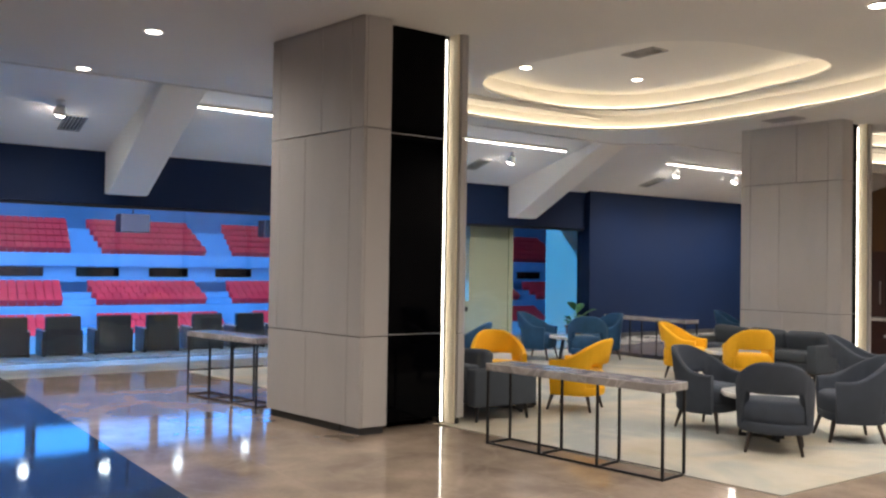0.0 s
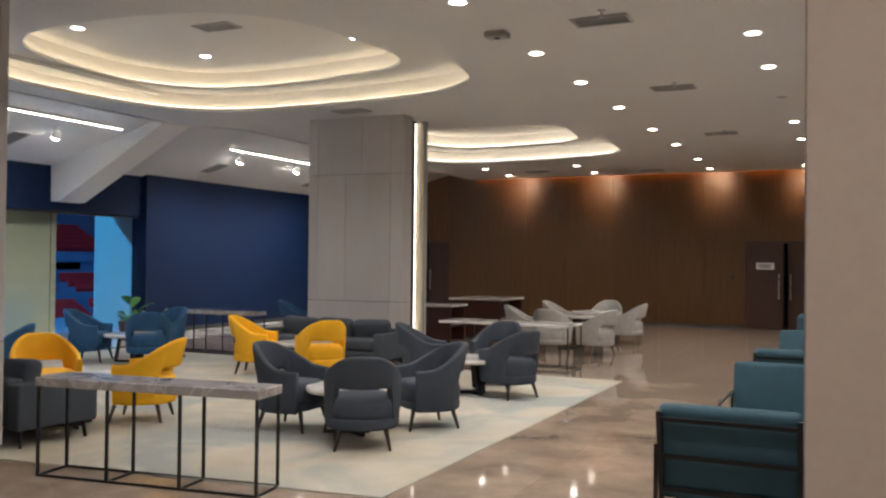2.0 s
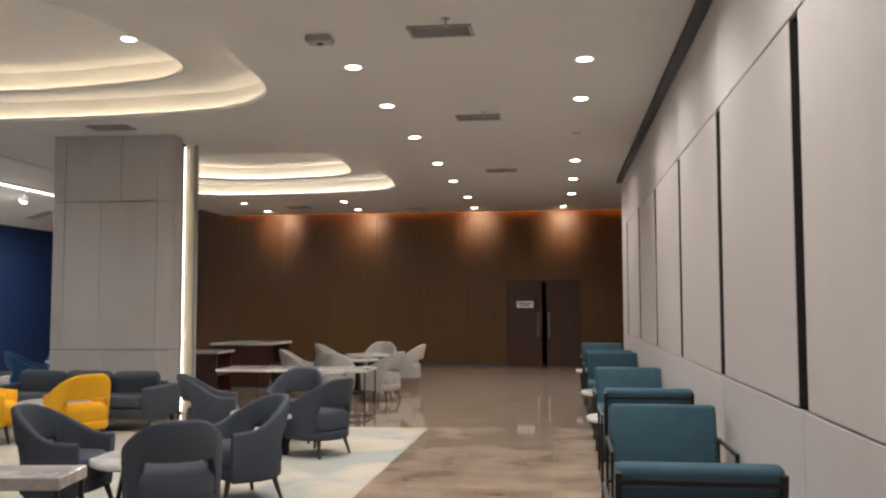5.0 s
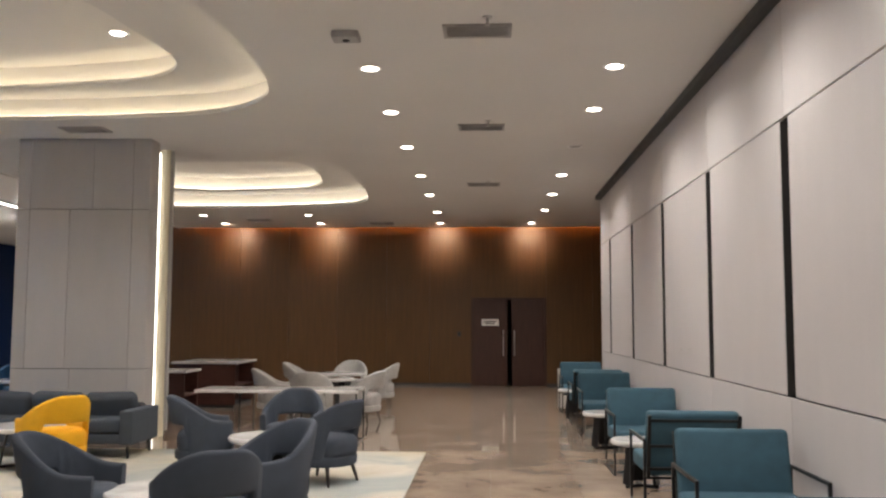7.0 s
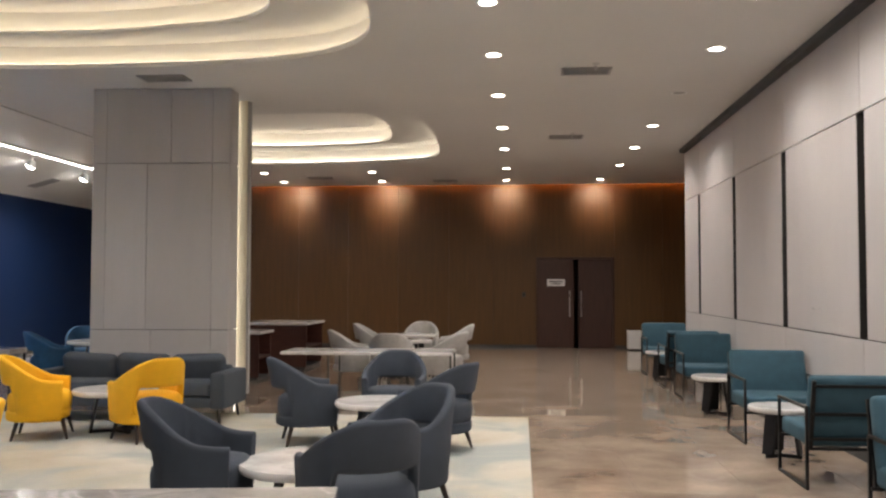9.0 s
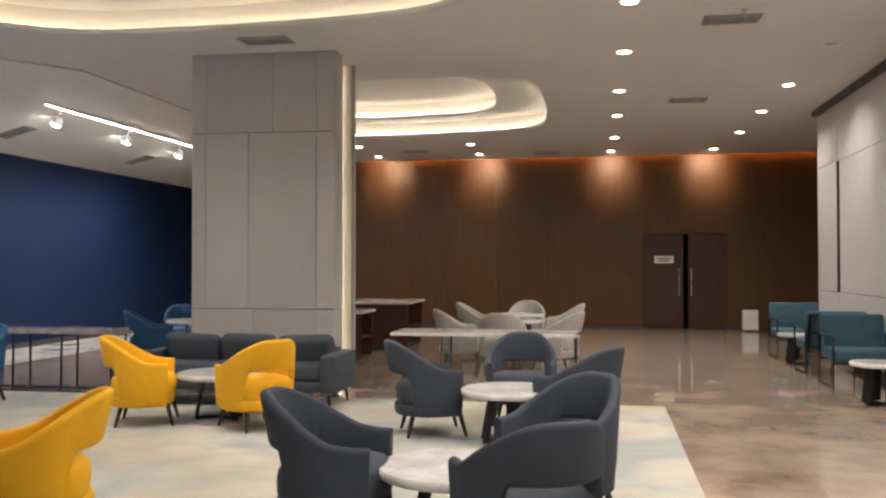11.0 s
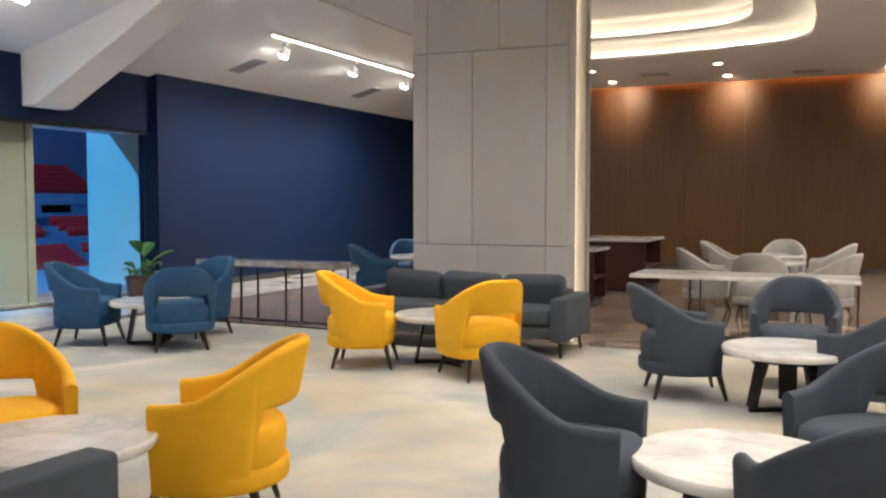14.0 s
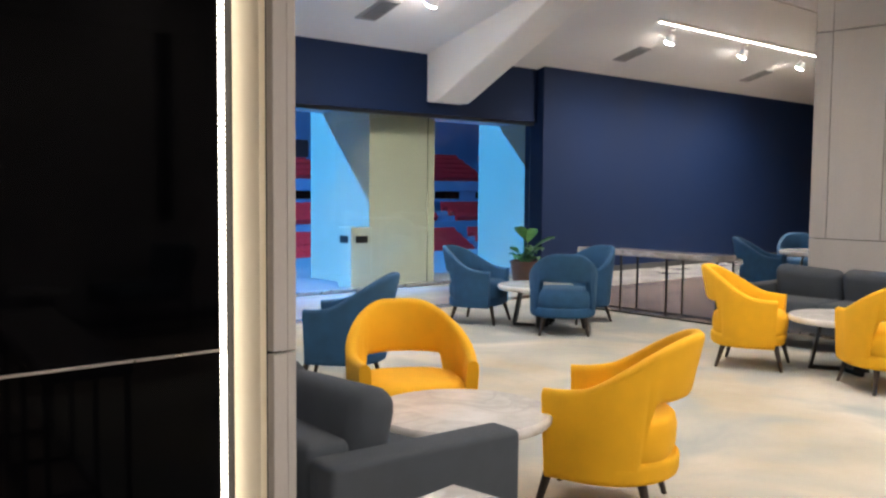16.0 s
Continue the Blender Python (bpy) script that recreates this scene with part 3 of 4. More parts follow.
def vent(x, y, z, w=0.54, d=0.30):
    v = thing("ceiling_vent", "square grey metal ceiling air diffuser", "vent", pose(x, y, z), "air diffusers")
    for a, b, c, e in ((-w / 2, w / 2, -d / 2, -d / 2 + 0.03), (-w / 2, w / 2, d / 2 - 0.03, d / 2), (-w / 2, -w / 2 + 0.03, -d / 2 + 0.03, d / 2 - 0.03), (w / 2 - 0.03, w / 2, -d / 2 + 0.03, d / 2 - 0.03)):
        part("frame", box(a, b, c, e, -0.018, -0.001, 0.003, 1), M_VENT, v)
    part("backing", box(-w / 2 + 0.03, w / 2 - 0.03, -d / 2 + 0.03, d / 2 - 0.03, -0.004, -0.001), M_TRIM, v)
    for k in range(5):
        y0 = -d / 2 + 0.055 + k * (d - 0.11) / 4
        part("slat", bar((-w / 2 + 0.03, y0, -0.012), (w / 2 - 0.03, y0, -0.012), 0.014), M_VENT, v)
    return v


pv = None
for x, y, z in ((-2.1, 5.57, CEIL), (-2.1, 9.0, CEIL), (-2.1, 13.3, CEIL), (-6.85, 8.95, CEIL), (-7.2, 18.3, CEIL), (-4.5, 19.0, CEIL), (-6.95, 6.0, 4.36), (-8.75, 5.0, 4.36)):
    pv = copy_thing(pv, pose(x, y, z)) if pv else vent(x, y, z)

for y in (5.57, 9.0, 13.3):
    s = thing("sprinkler", "small metal ceiling sprinkler head", "sprinkler", pose(-2.02, y - 0.3, CEIL), "sprinklers")
    part("rose", lathe([(0, -0.012), (0.035, -0.012), (0.04, -0.001), (0, -0.001)], 16), M_STEEL, s)
    part("stem", cone((0, 0, -0.012), (0, 0, -0.06), 0.010, 0.008, 8), M_STEEL, s)
    part("deflector", lathe([(0, -0.066), (0.022, -0.066), (0.022, -0.062), (0, -0.062)], 12), M_STEEL, s)
box_ = thing("ceiling_sensor", "small grey box mounted on the ceiling", "sensor", pose(-3.15, 5.6, CEIL))
part("housing", box(-0.11, 0.11, -0.08, 0.08, -0.06, -0.001, 0.012), M_VENT, box_)
part("eye", lathe([(0, -0.072), (0.025, -0.07), (0.03, -0.06), (0, -0.06)], 16), M_BLACK, box_)


def slope_z(x):
    return 3.20 + (x + 13.25) * 0.82 / 3.05


def light_track(y0, y1, x=-11.2):
    t = thing("light_track", "slim linear light track below the sloped soffit", "light track", pose(x, 0, slope_z(x)), "light tracks")
    part("housing", box(-0.02, 0.02, y0, y1, -0.035, 0.01), M_WHITE, t)
    part("light_line", box(-0.011, 0.011, y0 + 0.02, y1 - 0.02, -0.045, -0.035), M_TRACK, t, "glowing line")


for a, b in ((1.6, 8.7), (11.5, 17.2)):
    light_track(a, b)


def track_spot(x, y):
    s = thing("track_spot", "white adjustable ceiling spotlight", "spotlight", pose(x, y, slope_z(x)), "track spotlights")
    part("base", lathe([(0, -0.02), (0.05, -0.02), (0.06, 0.02), (0, 0.02)], 16), M_WHITE, s)
    part("stem", cone((0, 0, -0.02), (0, 0, -0.08), 0.012, 0.012, 8), M_WHITE, s)
    part("head", cone((0.02, 0, -0.07), (-0.03, 0, -0.17), 0.055, 0.085, 20), M_WHITE, s, "", True)
    part("lens", cone((-0.03, 0, -0.17), (-0.044, 0, -0.200), 0.080, 0.045, 20), M_SPOT, s, "glowing lens")
    return s


ps = None
for x, y in SPOTS:
    ps = copy_thing(ps, pose(x, y, slope_z(x))) if ps else track_spot(x, y)
for k, y in enumerate((12.3, 16.0, 7.4, 0.2)):
    v = copy_thing(pv, pose(-12.25, y, slope_z(-12.25) - 0.002, 0, -15.05, 0))


# ---------- seating ----------
def smooth_step(t):
    t = max(0.0, min(1.0, t))
    return t * t * (3 - 2 * t)


def shell(us, lo, hi, thick, n_top=5):
    """A padded band following the U-shaped plan of a tub chair between two height profiles."""
    bm = bmesh.new()
    rings = []

    def plan(u, off):
        s = u * 2.05
        a = max(-1.72, min(1.72, s))
        rx, ry = 0.322 - off, 0.315 - off
        x, y = rx * math.sin(a), -ry * math.cos(a)
        ext = abs(s) - 1.72
        if ext > 0:
            x += -0.16 * ext * (1 if u > 0 else -1) * 0.6
            y += ext * 0.54
        return x, y

    for u in us:
        z0, z1 = lo(u), hi(u)
        ring = []
        r = min(thick / 2, (z1 - z0) / 2)
        path = []
        for k in range(n_top + 1):
            t = math.pi * k / n_top
            path.append((thick / 2 + -math.cos(t) * thick / 2, z1 - r + math.sin(t) * r))
        for k in range(n_top + 1):
            t = math.pi * k / n_top
            path.append((thick / 2 + math.cos(t) * thick / 2, z0 + r - math.sin(t) * r))
        for off, z in path:
            lean = 0.22 * max(0.0, z - 0.40) * math.cos(max(-1.57, min(1.57, u * 2.05))) ** 2
            x, y = plan(u, off)
            k = 0.95 + 0.05 * smooth_step((z - 0.18) / 0.22)
            ring.append(bm.verts.new((x * k, y * k - lean, z)))
        rings.append(ring)
    bridge(bm, rings, True, True)
    return bm


def tub_chair(label, cloth, group, m):
    c = thing("tub_chair", label, "chair", m, group)
    us = [k / 36 - 1 for k in range(73)]
    top = lambda u: 0.545 + 0.232 * smooth_step((0.98 - abs(u)) / 0.86)
    low = lambda u: 0.17 + 0.335 * smooth_step((0.50 - abs(u)) / 0.13)
    part("backrest", shell(us, low, top, 0.058), cloth, c, "", True)
    back = [k / 20 * 0.62 - 0.62 for k in range(41)]
    part("base_band", shell(back, lambda u: 0.17, lambda u: 0.265, 0.05), cloth, c, "", True)
    bm = bmesh.new()
    rings = []
    n = 36
    for s, z in ((0.80, 0.175), (0.97, 0.19), (1.0, 0.235), (1.0, 0.255), (0.975, 0.265), (1.0, 0.275), (1.02, 0.30), (1.03, 0.36), (1.0, 0.405), (0.90, 0.43), (0.6, 0.44)):
        ring = []
        for k in range(n):
            a = 2 * math.pi * k / n
            ca, sa = math.cos(a), math.sin(a)
            f = (abs(ca) ** 3 + abs(sa) ** 3) ** (-1 / 3)
            ring.append(bm.verts.new((0.262 * s * ca * f, -0.008 + 0.268 * s * sa * f, z)))
        rings.append(ring)
    bridge(bm, rings, True, True)
    part("seat", bm, cloth, c, "", True)
    for sx in (-1, 1):
        for sy in (-1, 1):
            part("leg", cone((0.185 * sx, 0.02 + 0.19 * sy, 0.19), (0.225 * sx, 0.02 + 0.24 * sy, 0.0), 0.022, 0.012), M_LEG, c, "tapered dark wooden leg", True)
    return c


def facing(x, y, fx, fy, z=0.0):
    """A pose whose +y axis looks along (fx, fy)."""
    return pose(x, y, z, 0, 0, math.degrees(math.atan2(-fx, fy)))


RUG = 0.012


def chairs(label, cloth, group, places):
    first = None
    for x, y, fx, fy, z in places:
        m = facing(x, y, fx, fy, z)
        first = copy_thing(first, m) if first else tub_chair(label, cloth, group, m)


chairs("charcoal fabric tub chair with open back, dark legs", M_GREY, "charcoal tub chairs", [
    (-3.67, 3.98, -0.53, 0.85, RUG), (-4.65, 4.37, 1.0, 0.04, RUG), (-3.59, 5.04, -0.66, -0.75, RUG),
    (-4.76, 7.36, 0.94, 0.34, RUG), (-4.06, 7.97, 0.0, -1.0, RUG), (-3.55, 7.08, -0.89, 0.45, RUG)])
chairs("mustard yellow fabric tub chair with open back", M_YEL, "mustard tub chairs", [
    (-7.35, 7.38, 0.93, 0.36, RUG), (-6.29, 7.35, -0.79, 0.61, RUG), (-7.12, 3.76, 0.88, -0.47, RUG), (-6.14, 4.06, -0.88, -0.47, RUG)])
chairs("petrol blue fabric tub chair with open back", M_BLUF, "petrol blue tub chairs", [
    (-10.30, 7.24, 0.91, 0.41, RUG), (-9.29, 7.38, -0.70, 0.71, RUG), (-9.70, 8.13, -0.13, -1.0, RUG),
    (-8.82, 4.54, -0.72, -0.69, RUG), (-10.38, 4.72, 0.80, -0.60, RUG),
    (-9.55, 11.55, 0.9, 0.4, 0.002), (-9.75, 12.95, 0.6, -0.8, 0.002)])
chairs("pale grey fabric tub chair with open back", M_PALE, "pale grey tub chairs", [
    (-3.95, 12.15, -0.95, 0.3, 0.002), (-5.32, 12.45, 0.97, 0.2, 0.002), (-4.66, 11.95, 0.0, 1.0, 0.002),
    (-4.0, 14.55, -1.0, 0.0, 0.002), (-5.35, 14.6, 1.0, 0.0, 0.002), (-4.62, 15.3, 0.0, -1.0, 0.002)])


def round_table(x, y, r, h, z, label, group, top=None):
    t = thing("round_table", label, "table", pose(x, y, z), group)
    part("tabletop", rounded_disc(r, h - 0.045, h, 0.010, 48), top or M_TOP, t, "polished stone top", True)
    part("sub_top", rounded_disc(r * 0.55, h - 0.06, h - 0.046, 0.003, 24), M_BLACK, t)
    for k in range(3):
        a = radians(90 + 120 * k)
        c, s = math.cos(a), math.sin(a)
        d = r * 0.56
        bm = bmesh.new()
        w = 0.058
        px, py = -s * w, c * w
        lo, hi = (c * d, s * d), (c * d * 0.72, s * d * 0.72)
        rings = []
        for (qx, qy), zz in ((lo, 0.03), (hi, h - 0.06)):
            rings.append([bm.verts.new((qx + px * i + c * 0.012 * j, qy + py * i + s * 0.012 * j, zz)) for i, j in ((-1, -1), (1, -1), (1, 1), (-1, 1))])
        bridge(bm, rings, True, True)
        lg = part("leg", bm, M_BLACK, t, "flat black steel leg")
        part("foot", bar((0, 0, 0.015), (c * (d + 0.015), s * (d + 0.015), 0.015), 0.03), M_BLACK, lg)
    return t


for x, y, r in ((-4.05, 4.42, 0.40), (-4.06, 7.10, 0.40), (-6.78, 7.72, 0.40), (-9.70, 7.45, 0.38), (-9.60, 4.12, 0.40)):
    round_table(x, y, r, 0.42, RUG, "low round table with pale marble top, black legs", "round lounge tables")
round_table(-6.46, 3.49, 0.38, 0.445, RUG, "low round table with pale marble top, black legs", "round lounge tables")
for x, y, r in ((-4.65, 13.1, 0.45), (-4.68, 14.55, 0.42), (-9.15, 12.25, 0.5)):
    round_table(x, y, r, 0.60, 0.002, "round table with white stone top", "far round tables")


def sofa(m, label):
    s = thing("sofa", label, "sofa", m, "slate sofas")
    w, d = 2.14, 0.76
    part("base", box(-w / 2 + 0.02, w / 2 - 0.02, -d / 2 + 0.06, d / 2 - 0.02, 0.16, 0.27, 0.02), M_SOFA, s, "", True)
    for sx in (-1, 1):
        part("armrest", box(min(sx * w / 2, sx * (w / 2 - 0.15)), max(sx * w / 2, sx * (w / 2 - 0.15)), -d / 2, d / 2, 0.15, 0.52, 0.022, 3), M_SOFA, s, "", True)
        for sy in (-1, 1):
            part("leg", cone((sx * (w / 2 - 0.09), sy * (d / 2 - 0.09), 0.17), (sx * (w / 2 - 0.07), sy * (d / 2 - 0.07), 0), 0.018, 0.014), M_BLACK, s, "black metal leg", True)
    part("back_frame", box(-w / 2 + 0.15, w / 2 - 0.15, -d / 2, -d / 2 + 0.16, 0.17, 0.55, 0.03, 3), M_SOFA, s, "", True)
    cw = (w - 0.30) / 3
    for k in range(3):
        x0 = -w / 2 + 0.15 + k * cw
        part("seat_cushion", box(x0 + 0.004, x0 + cw - 0.004, -d / 2 + 0.17, d / 2 - 0.01, 0.272, 0.42, 0.035, 3), M_SOFA, s, "", True)
        bm = box(x0 + 0.006, x0 + cw - 0.006, -0.09, 0.09, -0.165, 0.165, 0.072, 4)
        for v in bm.verts:
            v.co.z += 0.012 * math.sin(v.co.x * 7 + k) * (1 if v.co.z > 0 else 0)
        bmesh.ops.transform(bm, matrix=pose(0, -d / 2 + 0.25, 0.520, -15 + 2 * k), verts=bm.verts)
        part("back_cushion", bm, M_SOFA, s, "", True)
    return s


sofa(pose(-6.94, 8.62, RUG, 0, 0, 180), "slate grey three seat sofa against the column")
sofa(pose(-6.99, 2.96, RUG, 0, 0, -4), "slate grey three seat sofa with its back to the column")


def frame_table(x0, x1, y0, y1, h, stations, label, group, z=0.0, top=None, thick=0.062, turn=0.0, start=0.0):
    t = thing("console_table", label, "console table", pose(x0, y0, z, 0, 0, turn), group)
    w, d, b = x1 - x0, y1 - y0, 0.018
    part("tabletop", box(-0.01, w + 0.01, -0.01, d + 0.01, h - thick, h, 0.005, 1), top or M_CTOP, t, "thick veined grey marble top")
    for k in range(stations):
        x = start + b / 2 + k * (w - b - start) / (stations - 1)
        for y in (b / 2, d - b / 2):
            part("leg", bar((x, y, 0), (x, y, h - thick), b), M_BLACK, t)
        part("cross_rail", bar((x, b, b / 2), (x, d - b, b / 2), b), M_BLACK, t)
    for y in (b / 2, d - b / 2):
        part("floor_rail", bar((start + b, y, b / 2 + 0.001), (w - b, y, b / 2 + 0.001), b - 0.002), M_BLACK, t)
    return t


frame_table(-5.21, -3.45, 2.06, 2.37, 0.70, 4, "console table with grey marble top, black metal frame", "console tables", 0.0, turn=8)
frame_table(-9.24, -7.90, 0.84, 1.14, 0.74, 4, "console table with grey marble top, black metal frame", "console tables", 0.0, turn=12)
frame_table(-10.40, -8.60, 8.92, 9.24, 0.70, 4, "console table with grey marble top, black metal frame", "console tables", RUG)
frame_table(-5.62, -3.62, 9.52, 10.18, 0.665, 2, "long metal framed table with white stone top", "far metal tables", 0.002, M_TOP, 0.035, start=0.55)


def lounge_chair(m):
    """Teal armchair in a thin black metal frame; it looks along +y."""
    c = thing("lounge_chair", "teal fabric lounge chair in black metal frame", "chair", m, "teal lounge chairs")
    w = 0.76
    bm = box(-w / 2 + 0.02, w / 2 - 0.02, -0.30, 0.34, 0.30, 0.43, 0.03, 3)
    part("seat", bm, M_TEAL, c, "", True)
    bm = box(-w / 2 + 0.02, w / 2 - 0.02, -0.05, 0.05, -0.22, 0.24, 0.035, 3)
    bmesh.ops.transform(bm, matrix=pose(0, -0.30, 0.575, 12), verts=bm.verts)
    part("back_cushion", bm, M_TEAL, c, "", True)
    b = 0.02
    lean = lambda z: -0.335 - 0.21 * (z - 0.40)
    for sx in (-1, 1):
        x = sx * (w / 2 - 0.005)
        part("back_post", bar((x - sx * 0.03, lean(0.28), 0.28), (x - sx * 0.03, lean(0.78), 0.78), 0.026), M_BLACK, c)
        part("leg", bar((x, -0.33, 0), (x, -0.33, 0.58), b), M_BLACK, c)
        part("leg", bar((x, 0.33, 0), (x, 0.33, 0.58), b), M_BLACK, c)
        part("arm_rail", bar((x, -0.34, 0.58), (x, 0.34, 0.58), b), M_BLACK, c, "thin black arm rail")
        part("floor_rail", bar((x, -0.32, 0.01), (x, 0.32, 0.01), b), M_BLACK, c)
    for z in (0.36, 0.54, 0.74):
        part("back_rail", bar((-w / 2 + 0.035, lean(z) - 0.012, z), (w / 2 - 0.035, lean(z) - 0.012, z), 0.022), M_BLACK, c)
    for y in (-0.30, 0.32):
        part("seat_rail", bar((-w / 2, y, 0.285), (w / 2, y, 0.285), b), M_BLACK, c)
    return c


pl = None
for x, y, f in ((-0.54, 2.72, 1), (-0.44, 4.35, -1), (-0.42, 6.20, 1), (-0.40, 8.00, -1), (-0.40, 11.05, -1), (-0.41, 12.35, 1), (-0.40, 14.25, -1)):
    m = facing(x, y, 0, f, 0.002)
    pl = copy_thing(pl, m) if pl else lounge_chair(m)
for x, y in ((-0.30, 3.5), (-0.62, 7.1), (-0.62, 9.6), (-0.62, 13.3)):
    round_table(x, y, 0.27, 0.43, 0.002, "small round side table with white top", "side tables")

# ---------- small things ----------
b_ = thing("waste_bin", "white box bin beside the timber wall door", "bin", pose(-0.28, 19.45, 0.002))
part("body", box(-0.15, 0.15, -0.12, 0.12, 0.025, 0.40, 0.015), M_WHITE, b_)
part("lid", box(-0.155, 0.155, -0.125, 0.125, 0.402, 0.44, 0.012), M_WHITE, b_)
part("base", box(-0.12, 0.12, -0.10, 0.10, 0.0, 0.024), M_TRIM, b_, "dark base")


def desk(x0, x1, y0, y1, h, label):
    d = thing("service_desk", label, "desk", pose(x0, y0, 0.002), "service desks")
    w, dp = x1 - x0, y1 - y0
    part("worktop", box(-0.04, w + 0.04, -0.04, dp + 0.04, h - 0.04, h, 0.006, 1), M_TOP, d, "white stone worktop")
    part("front_panel", box(0, w, 0, 0.025, 0.05, h - 0.042, 0.003, 1), M_DESK, d)
    part("side_panel", box(0, 0.025, 0.027, dp, 0.05, h - 0.042, 0.003, 1), M_DESK, d)
    part("side_panel", box(w * 0.72, w * 0.72 + 0.025, 0.027, dp, 0.05, h - 0.042, 0.003, 1), M_DESK, d)
    part("shelf", box(w * 0.72 + 0.027, w, 0.027, dp, h * 0.45, h * 0.45 + 0.025, 0.003, 1), M_DESK, d)
    part("back_panel", box(0.027, w, dp - 0.02, dp, 0.05, h - 0.042, 0.003, 1), M_DESK, d)
    part("plinth", box(0.03, w - 0.03, 0.03, dp - 0.03, 0, 0.05), M_TRIM, d)


desk(-7.55, -6.45, 14.1, 15.3, 0.80, "dark brown service desk with white top, open shelf")
desk(-7.9, -6.75, 12.35, 13.0, 0.74, "dark brown low desk with white top")

# potted plant beside the glass
pt = thing("potted_plant", "broad leaved green plant in a brown pot", "plant", pose(-12.45, 10.2, 0.0))
part("pot", lathe([(0, 0), (0.17, 0), (0.22, 0.32), (0.235, 0.32), (0.235, 0.35), (0.205, 0.35), (0.20, 0.30), (0, 0.30)], 28), M_POT, pt, "", True)
part("soil", lathe([(0, 0.31), (0.19, 0.305), (0.19, 0.30), (0, 0.30)], 20), M_SOIL, pt)


def leaf(length, width, bend):
    bm = bmesh.new()
    n = 9
    rows = []
    for k in range(n + 1):
        t = k / n
        w = width * math.sin(math.pi * min(1, t * 0.97 + 0.02)) ** 0.8
        x, z = length * t * math.cos(bend * t), length * t * math.sin(0.9 - bend * t)
        rows.append([bm.verts.new((x, w * s, z + abs(s) * w * 0.35)) for s in (-1, -0.5, 0, 0.5, 1)])
    bridge(bm, rows, False)
    r = bmesh.ops.extrude_face_region(bm, geom=list(bm.faces))
    bmesh.ops.translate(bm, verts=[v for v in r["geom"] if isinstance(v, bmesh.types.BMVert)], vec=(0, 0, 0.003))
    return bm


random.seed(5)
for k in range(17):
    big = k < 3
    a = (-62, 118, 40)[k] if big else 26 * k + random.uniform(-12, 12)
    h = (0.66, 0.60, 0.50)[k] if big else random.uniform(0.36, 0.50)
    r0 = 0.05 if big else 0.07
    c, s_ = math.cos(radians(a)), math.sin(radians(a))
    tip = (c * r0 * 1.6, s_ * r0 * 1.6, h)
    part("stem", cone((c * 0.03, s_ * 0.03, 0.30), tip, 0.009, 0.006, 6), M_LEAF, pt)
    lf = part("leaf", leaf(0.36 if big else 0.20, 0.085 if big else 0.06, 0.35 if big else random.uniform(0.6, 1.1)), M_LEAF, pt, "", True)
    lf.matrix_basis = Matrix.Translation(tip) @ pose(0, 0, 0, random.uniform(-12, 12), 0, a)

# litter bin beyond the glass
lb = thing("litter_bin", "tall steel litter bin with dark opening", "bin", pose(-13.75, 8.14, -0.008))
part("body", box(-0.16, 0.16, -0.18, 0.18, 0.0, 0.84, 0.02), M_PILLAR, lb)
part("opening", box(0.155, 0.164, -0.10, 0.10, 0.62, 0.72), M_BLACK, lb, "dark opening")
part("opening", box(-0.10, 0.10, -0.184, -0.176, 0.62, 0.72), M_BLACK, lb, "dark opening")

# ---------- the rug ----------
bm = filled([[Vector(p) for p in ((-2.74, 2.68), (-2.74, 9.06), (-11.3, 9.06), (-11.3, 1.58))]], 0.0, RUG)
bmesh.ops.bevel(bm, geom=[e for e in bm.edges if len(e.link_faces) == 2 and e.calc_face_angle() > 0.5], offset=0.005, segments=1, affect="EDGES")
rug = part("rug", bm, M_RUG)
tagged(rug, "large cream and pale grey mottled carpet", "rug")

# ---------- the arena beyond the glass ----------
setting("arena_gallery", box(-18.5, XL - 0.02, -20, 40, -0.3, -0.01), M_CONC, "grey gallery floor outside the glass", "floor")
for y0, y1 in ((8.29, 9.47), (-19.0, -8.0), (13.2, 22.0)):
    setting("gallery_pier", box(-15.10, -13.62, y0, y1, 0, 4.5), M_PILLAR, "pale olive plastered gallery pier", "pier")
setting("gallery_fin", box(-15.3, -13.36, 11.95, 12.3, 0, 4.5), M_PILLAR, "pale plastered gallery wall", "wall")
setting("gallery_soffit", box(-14.8, XL - 0.26, -20, 40, 2.46, 3.0), M_CONC, "soffit above the gallery", "ceiling")
setting("gallery_end", box(-18.6, XL - 0.3, 22.0, 22.3, -0.3, 4), M_CONC, "end of the gallery", "wall")
first = None
for k in range(17):
    y = -8.2 + k * 0.80
    m = pose(-14.6, y, -0.008, 0, 0, 90)
    if first:
        copy_thing(first, m)
        continue
    first = thing("gallery_seat", "black leather gallery seat facing the arena", "seat", m, "gallery seats")
    part("backrest", box(-0.27, 0.27, -0.32, -0.20, 0.02, 0.64, 0.03), M_DARKSEAT, first)
    part("seat", box(-0.25, 0.25, -0.20, 0.24, 0.12, 0.27, 0.03), M_DARKSEAT, first)
    for sx in (-1, 1):
        part("armrest", box(min(sx * 0.25, sx * 0.31), max(sx * 0.25, sx * 0.31), -0.30, 0.24, 0.0, 0.40, 0.02), M_DARKSEAT, first)
        part("trim", box(min(sx * 0.25, sx * 0.31), max(sx * 0.25, sx * 0.31), -0.30, 0.24, 0.40, 0.415), M_STEEL, first)


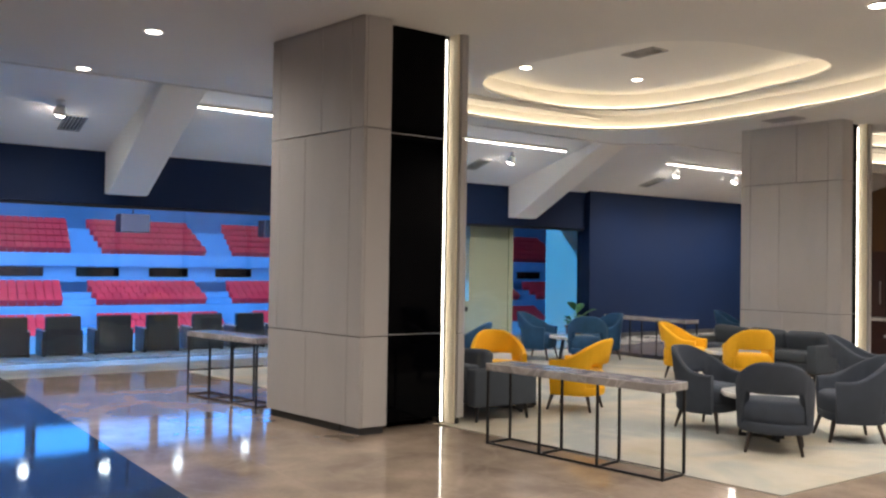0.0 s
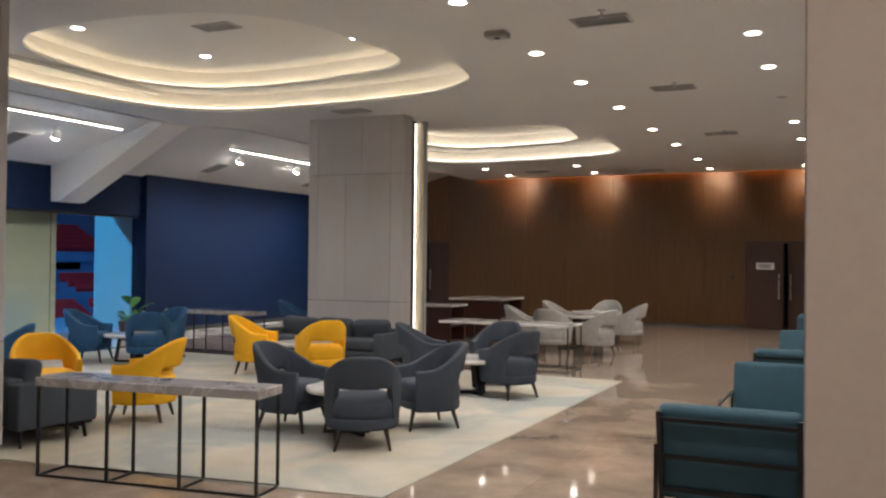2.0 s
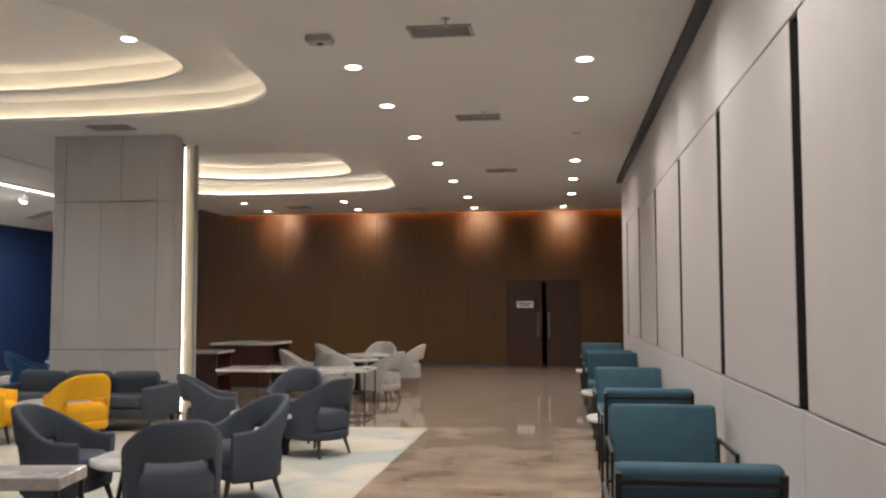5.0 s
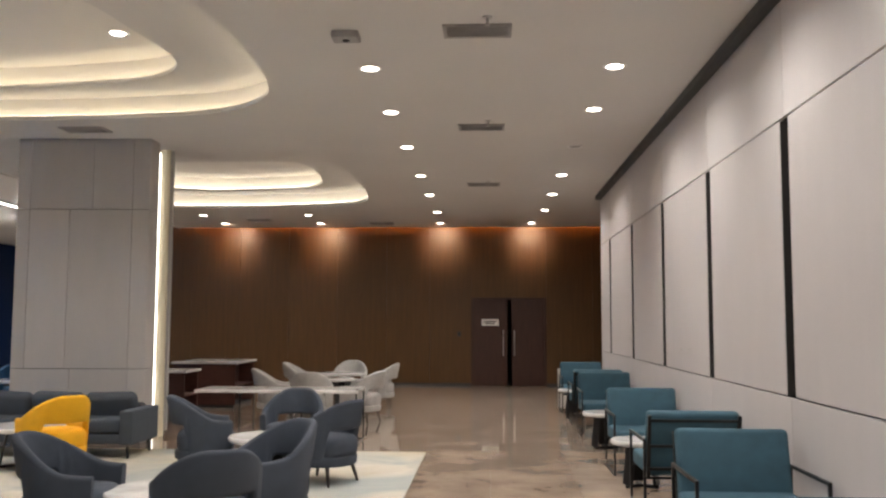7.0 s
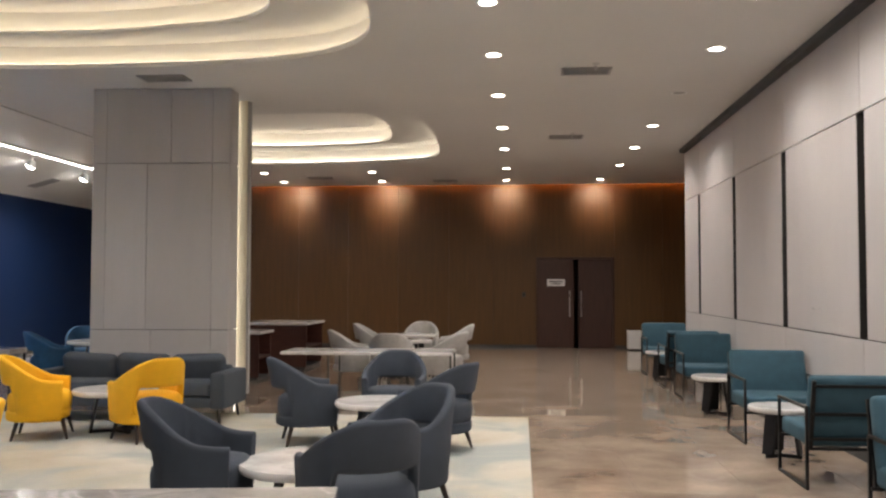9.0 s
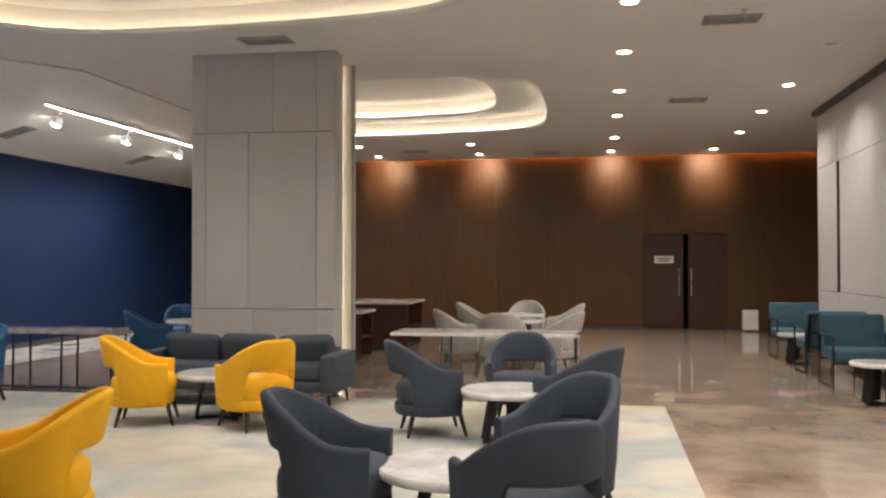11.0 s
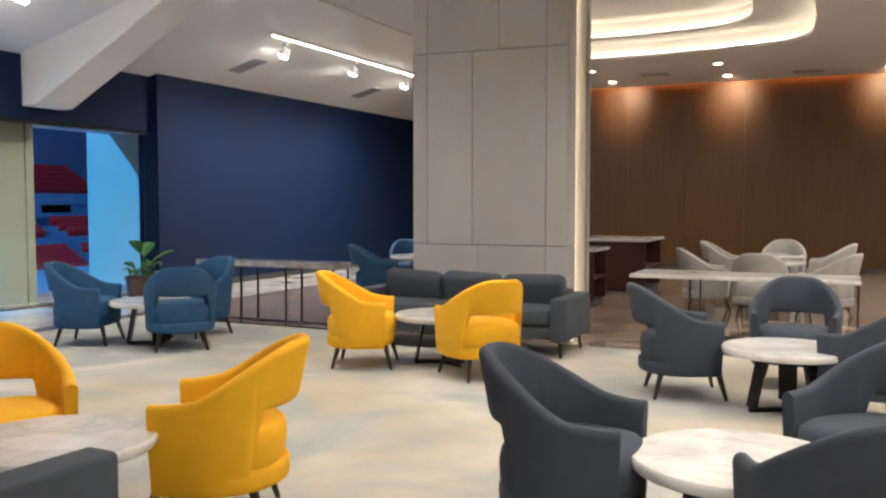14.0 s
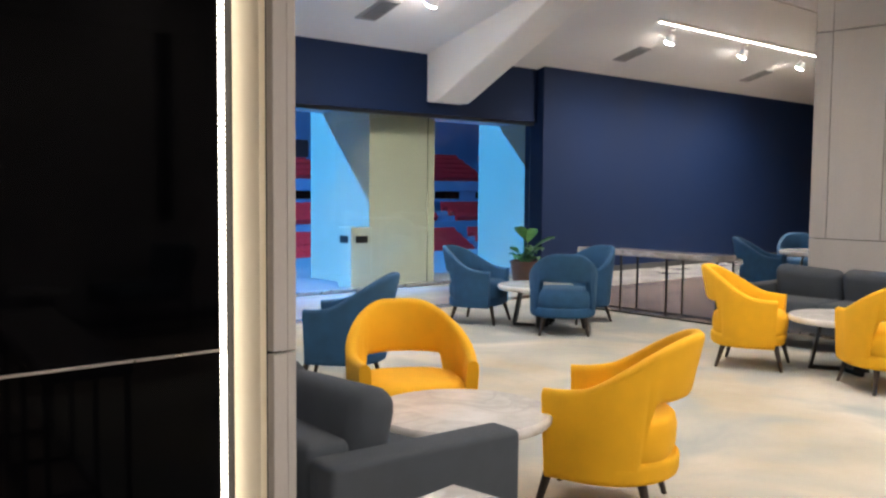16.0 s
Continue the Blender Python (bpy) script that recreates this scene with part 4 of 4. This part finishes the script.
def stand(x, z0, rows, rise, run, name, label):
    """A straight tier of red seat rows split into blocks by aisles; each row is a stepped ledge with seats."""
    t = thing(name, label, "grandstand", pose(x, 0, z0), "arena tiers")
    bm = bmesh.new()
    for r in range(rows):
        add_box(bm, -run * (r + 1), -run * r + 0.0, -70, 90, -3.0, rise * r)
    part("terrace", bm, M_ARENA, t)
    rnd = random.Random(rows)
    y = -66.0
    blocks = 0
    while y < 84:
        w = 7.4 + 1.2 * rnd.random()
        bm = bmesh.new()
        for r in range(rows):
            n = int(w / 0.55)
            taper = 0.10 * r * (1 if blocks % 2 else -1)
            for k in range(n):
                yy = y + taper + k * 0.55
                zz = rise * r
                xx = -run * r
                v = [bm.verts.new(p) for p in ((xx - run * 0.75, yy, zz + 0.02), (xx - run * 0.75, yy + 0.48, zz + 0.02), (xx - run * 0.25, yy + 0.48, zz + 0.40), (xx - run * 0.25, yy, zz + 0.40),
                                               (xx - run * 0.9, yy + 0.48, zz + 0.82), (xx - run * 0.9, yy, zz + 0.82))]
                bm.faces.new((v[0], v[1], v[2], v[3]))
                bm.faces.new((v[3], v[2], v[4], v[5]))
                bm.faces.new((v[0], v[5], v[4], v[1]))
        ob = part("seat_block", bm, M_RED, t, "block of red arena seats")
        ob["kind"] = "stuff"
        y += w + 2.0
        blocks += 1
    return t


stand(-56, -4.0, 4, 0.42, 0.85, "lower_stand", "lower arena tier of red seats under blue light")
stand(-61, -1.5, 3, 0.42, 0.85, "middle_stand", "middle arena tier of red seats under blue light")
stand(-69, 2.05, 5, 0.50, 0.85, "upper_stand", "upper arena tier of red seats under blue light")
setting("arena_balcony_front", box(-66.0, -65.4, -70, 90, 1.15, 2.05), M_ARENA, "pale balcony front of the arena", "wall")
setting("arena_boxes_wall", box(-66.4, -66.0, -70, 90, 0.0, 1.15), M_ARENA, "wall with dark box windows", "wall")
for k in range(26):
    w_ = tagged(part("box_window", box(-65.98, -65.9, -60 + k * 5.2, -57 + k * 5.2, 0.40, 1.05), M_BLACKGLASS), "dark window of an arena box", "window", "arena box windows")
for k in range(9):
    sp = thing("hanging_speaker", "black loudspeaker hung in the arena", "speaker", pose(-48, -30 + k * 8.3, 3.6), "arena speakers")
    part("cabinet", box(-0.5, 0.5, -0.8, 0.8, -0.5, 0.5, 0.05), M_BLACK, sp)
    part("hanger", cone((0, 0, 0.5), (0, 0, 21.4), 0.04, 0.04, 6), M_BLACK, sp)
M_BOARD = glow("blue_screen", (0.05, 0.32, 1.0), 4.0)
M_FLOODLENS = glow("flood_lens", (0.80, 0.92, 1.0), 60)
first = None
for k in range(16):
    m = pose(-88.6, -34.5 + k * 5.75, 15.6)
    if first:
        copy_thing(first, m)
        continue
    first = thing("video_board", "glowing blue screen high on the arena wall", "screen", m, "arena screens")
    part("frame", box(-1.4, -0.1, -2.5, 2.5, -1.4, 1.4, 0.05), M_BLACK, first)
    part("screen", box(-0.1, 0.0, -2.4, 2.4, -1.3, 1.3), M_BOARD, first, "glowing blue panel")
first = None
for k in range(12):
    m = pose(-88.4, -30.0 + k * 7.3, 18.2 + 0.5 * (k % 3))
    if first:
        copy_thing(first, m)
        continue
    first = thing("arena_floodlight", "white floodlight high on the arena wall", "floodlight", m, "arena floodlights")
    part("housing", box(-1.6, -0.1, -0.5, 0.5, -0.3, 0.3, 0.05), M_BLACK, first)
    part("lens", box(-0.1, 0.0, -0.42, 0.42, -0.22, 0.22), M_FLOODLENS, first, "white glowing lens")
setting("arena_ground", box(-90, -18.5, -90, 110, -9, -8.4), M_ARENA, "arena field", "ground")
setting("arena_back_wall", box(-92, -90, -90, 110, -9, 26), M_ARENA, "back wall of the arena", "wall")
setting("arena_end_wall", box(-92, -13.6, -92, -90, -9, 26), M_CONC, "end wall of the arena", "wall")
setting("arena_end_wall_far", box(-92, -13.6, 110, 112, -9, 26), M_CONC, "end wall of the arena", "wall")
setting("arena_roof", box(-92, -18.6, -92, 112, 25, 26), M_BACKER, "dark arena roof", "ceiling")

# ---------- floor tiles ----------
TILE = 0.80
random.seed(3)
pieces = {}


def tile_mesh(w, d, material):
    key = (round(w, 3), round(d, 3), material.name)
    if key not in pieces:
        me = mesh_of(box(-w / 2, w / 2, -d / 2, d / 2, -0.012, 0.0, 0.0008, 1), "tile")
        me.materials.append(material)
        pieces[key] = me
    return pieces[key]


rest = {m.name: (m, bmesh.new()) for m in (M_FLOOR, M_DARKF, M_PALEF)}
count = 0
nx, ny = int(18.2 / TILE) + 1, int(27.2 / TILE) + 1
for i in range(nx):
    for j in range(ny):
        x0, y0 = -13.2 + i * TILE, -7.1 + j * TILE
        x1, y1 = min(5.0, x0 + TILE), min(20.04, y0 + TILE)
        if x1 - x0 < 0.05 or y1 - y0 < 0.05:
            continue
        cx, cy = (x0 + x1) / 2, (y0 + y1) / 2
        m = M_DARKF if cy < -0.72 and -12.0 < cx < -3.4 else (M_PALEF if cx < -11.7 else M_FLOOR)
        near = m is M_FLOOR and -5.8 < cx < 0.6 and -1.6 < cy < 16 and not (cx < -3.2 and 3.2 < cy < 8.7)
        if near and count < 250:
            count += 1
            ob = part("tile", tile_mesh(x1 - x0 - 0.002, y1 - y0 - 0.002, m), m, floor)
            ob.location = (cx, cy, 0)
        elif not (-10.8 < cx < -3.2 and 3.2 < cy < 8.7):
            add_box(rest[m.name][1], x0 + 0.001, x1 - 0.001, y0 + 0.001, y1 - 0.001, -0.012, 0.0)
for name, (m, bm) in rest.items():
    ob = part("tile_field", bm, m, floor)
    ob["kind"] = "stuff"
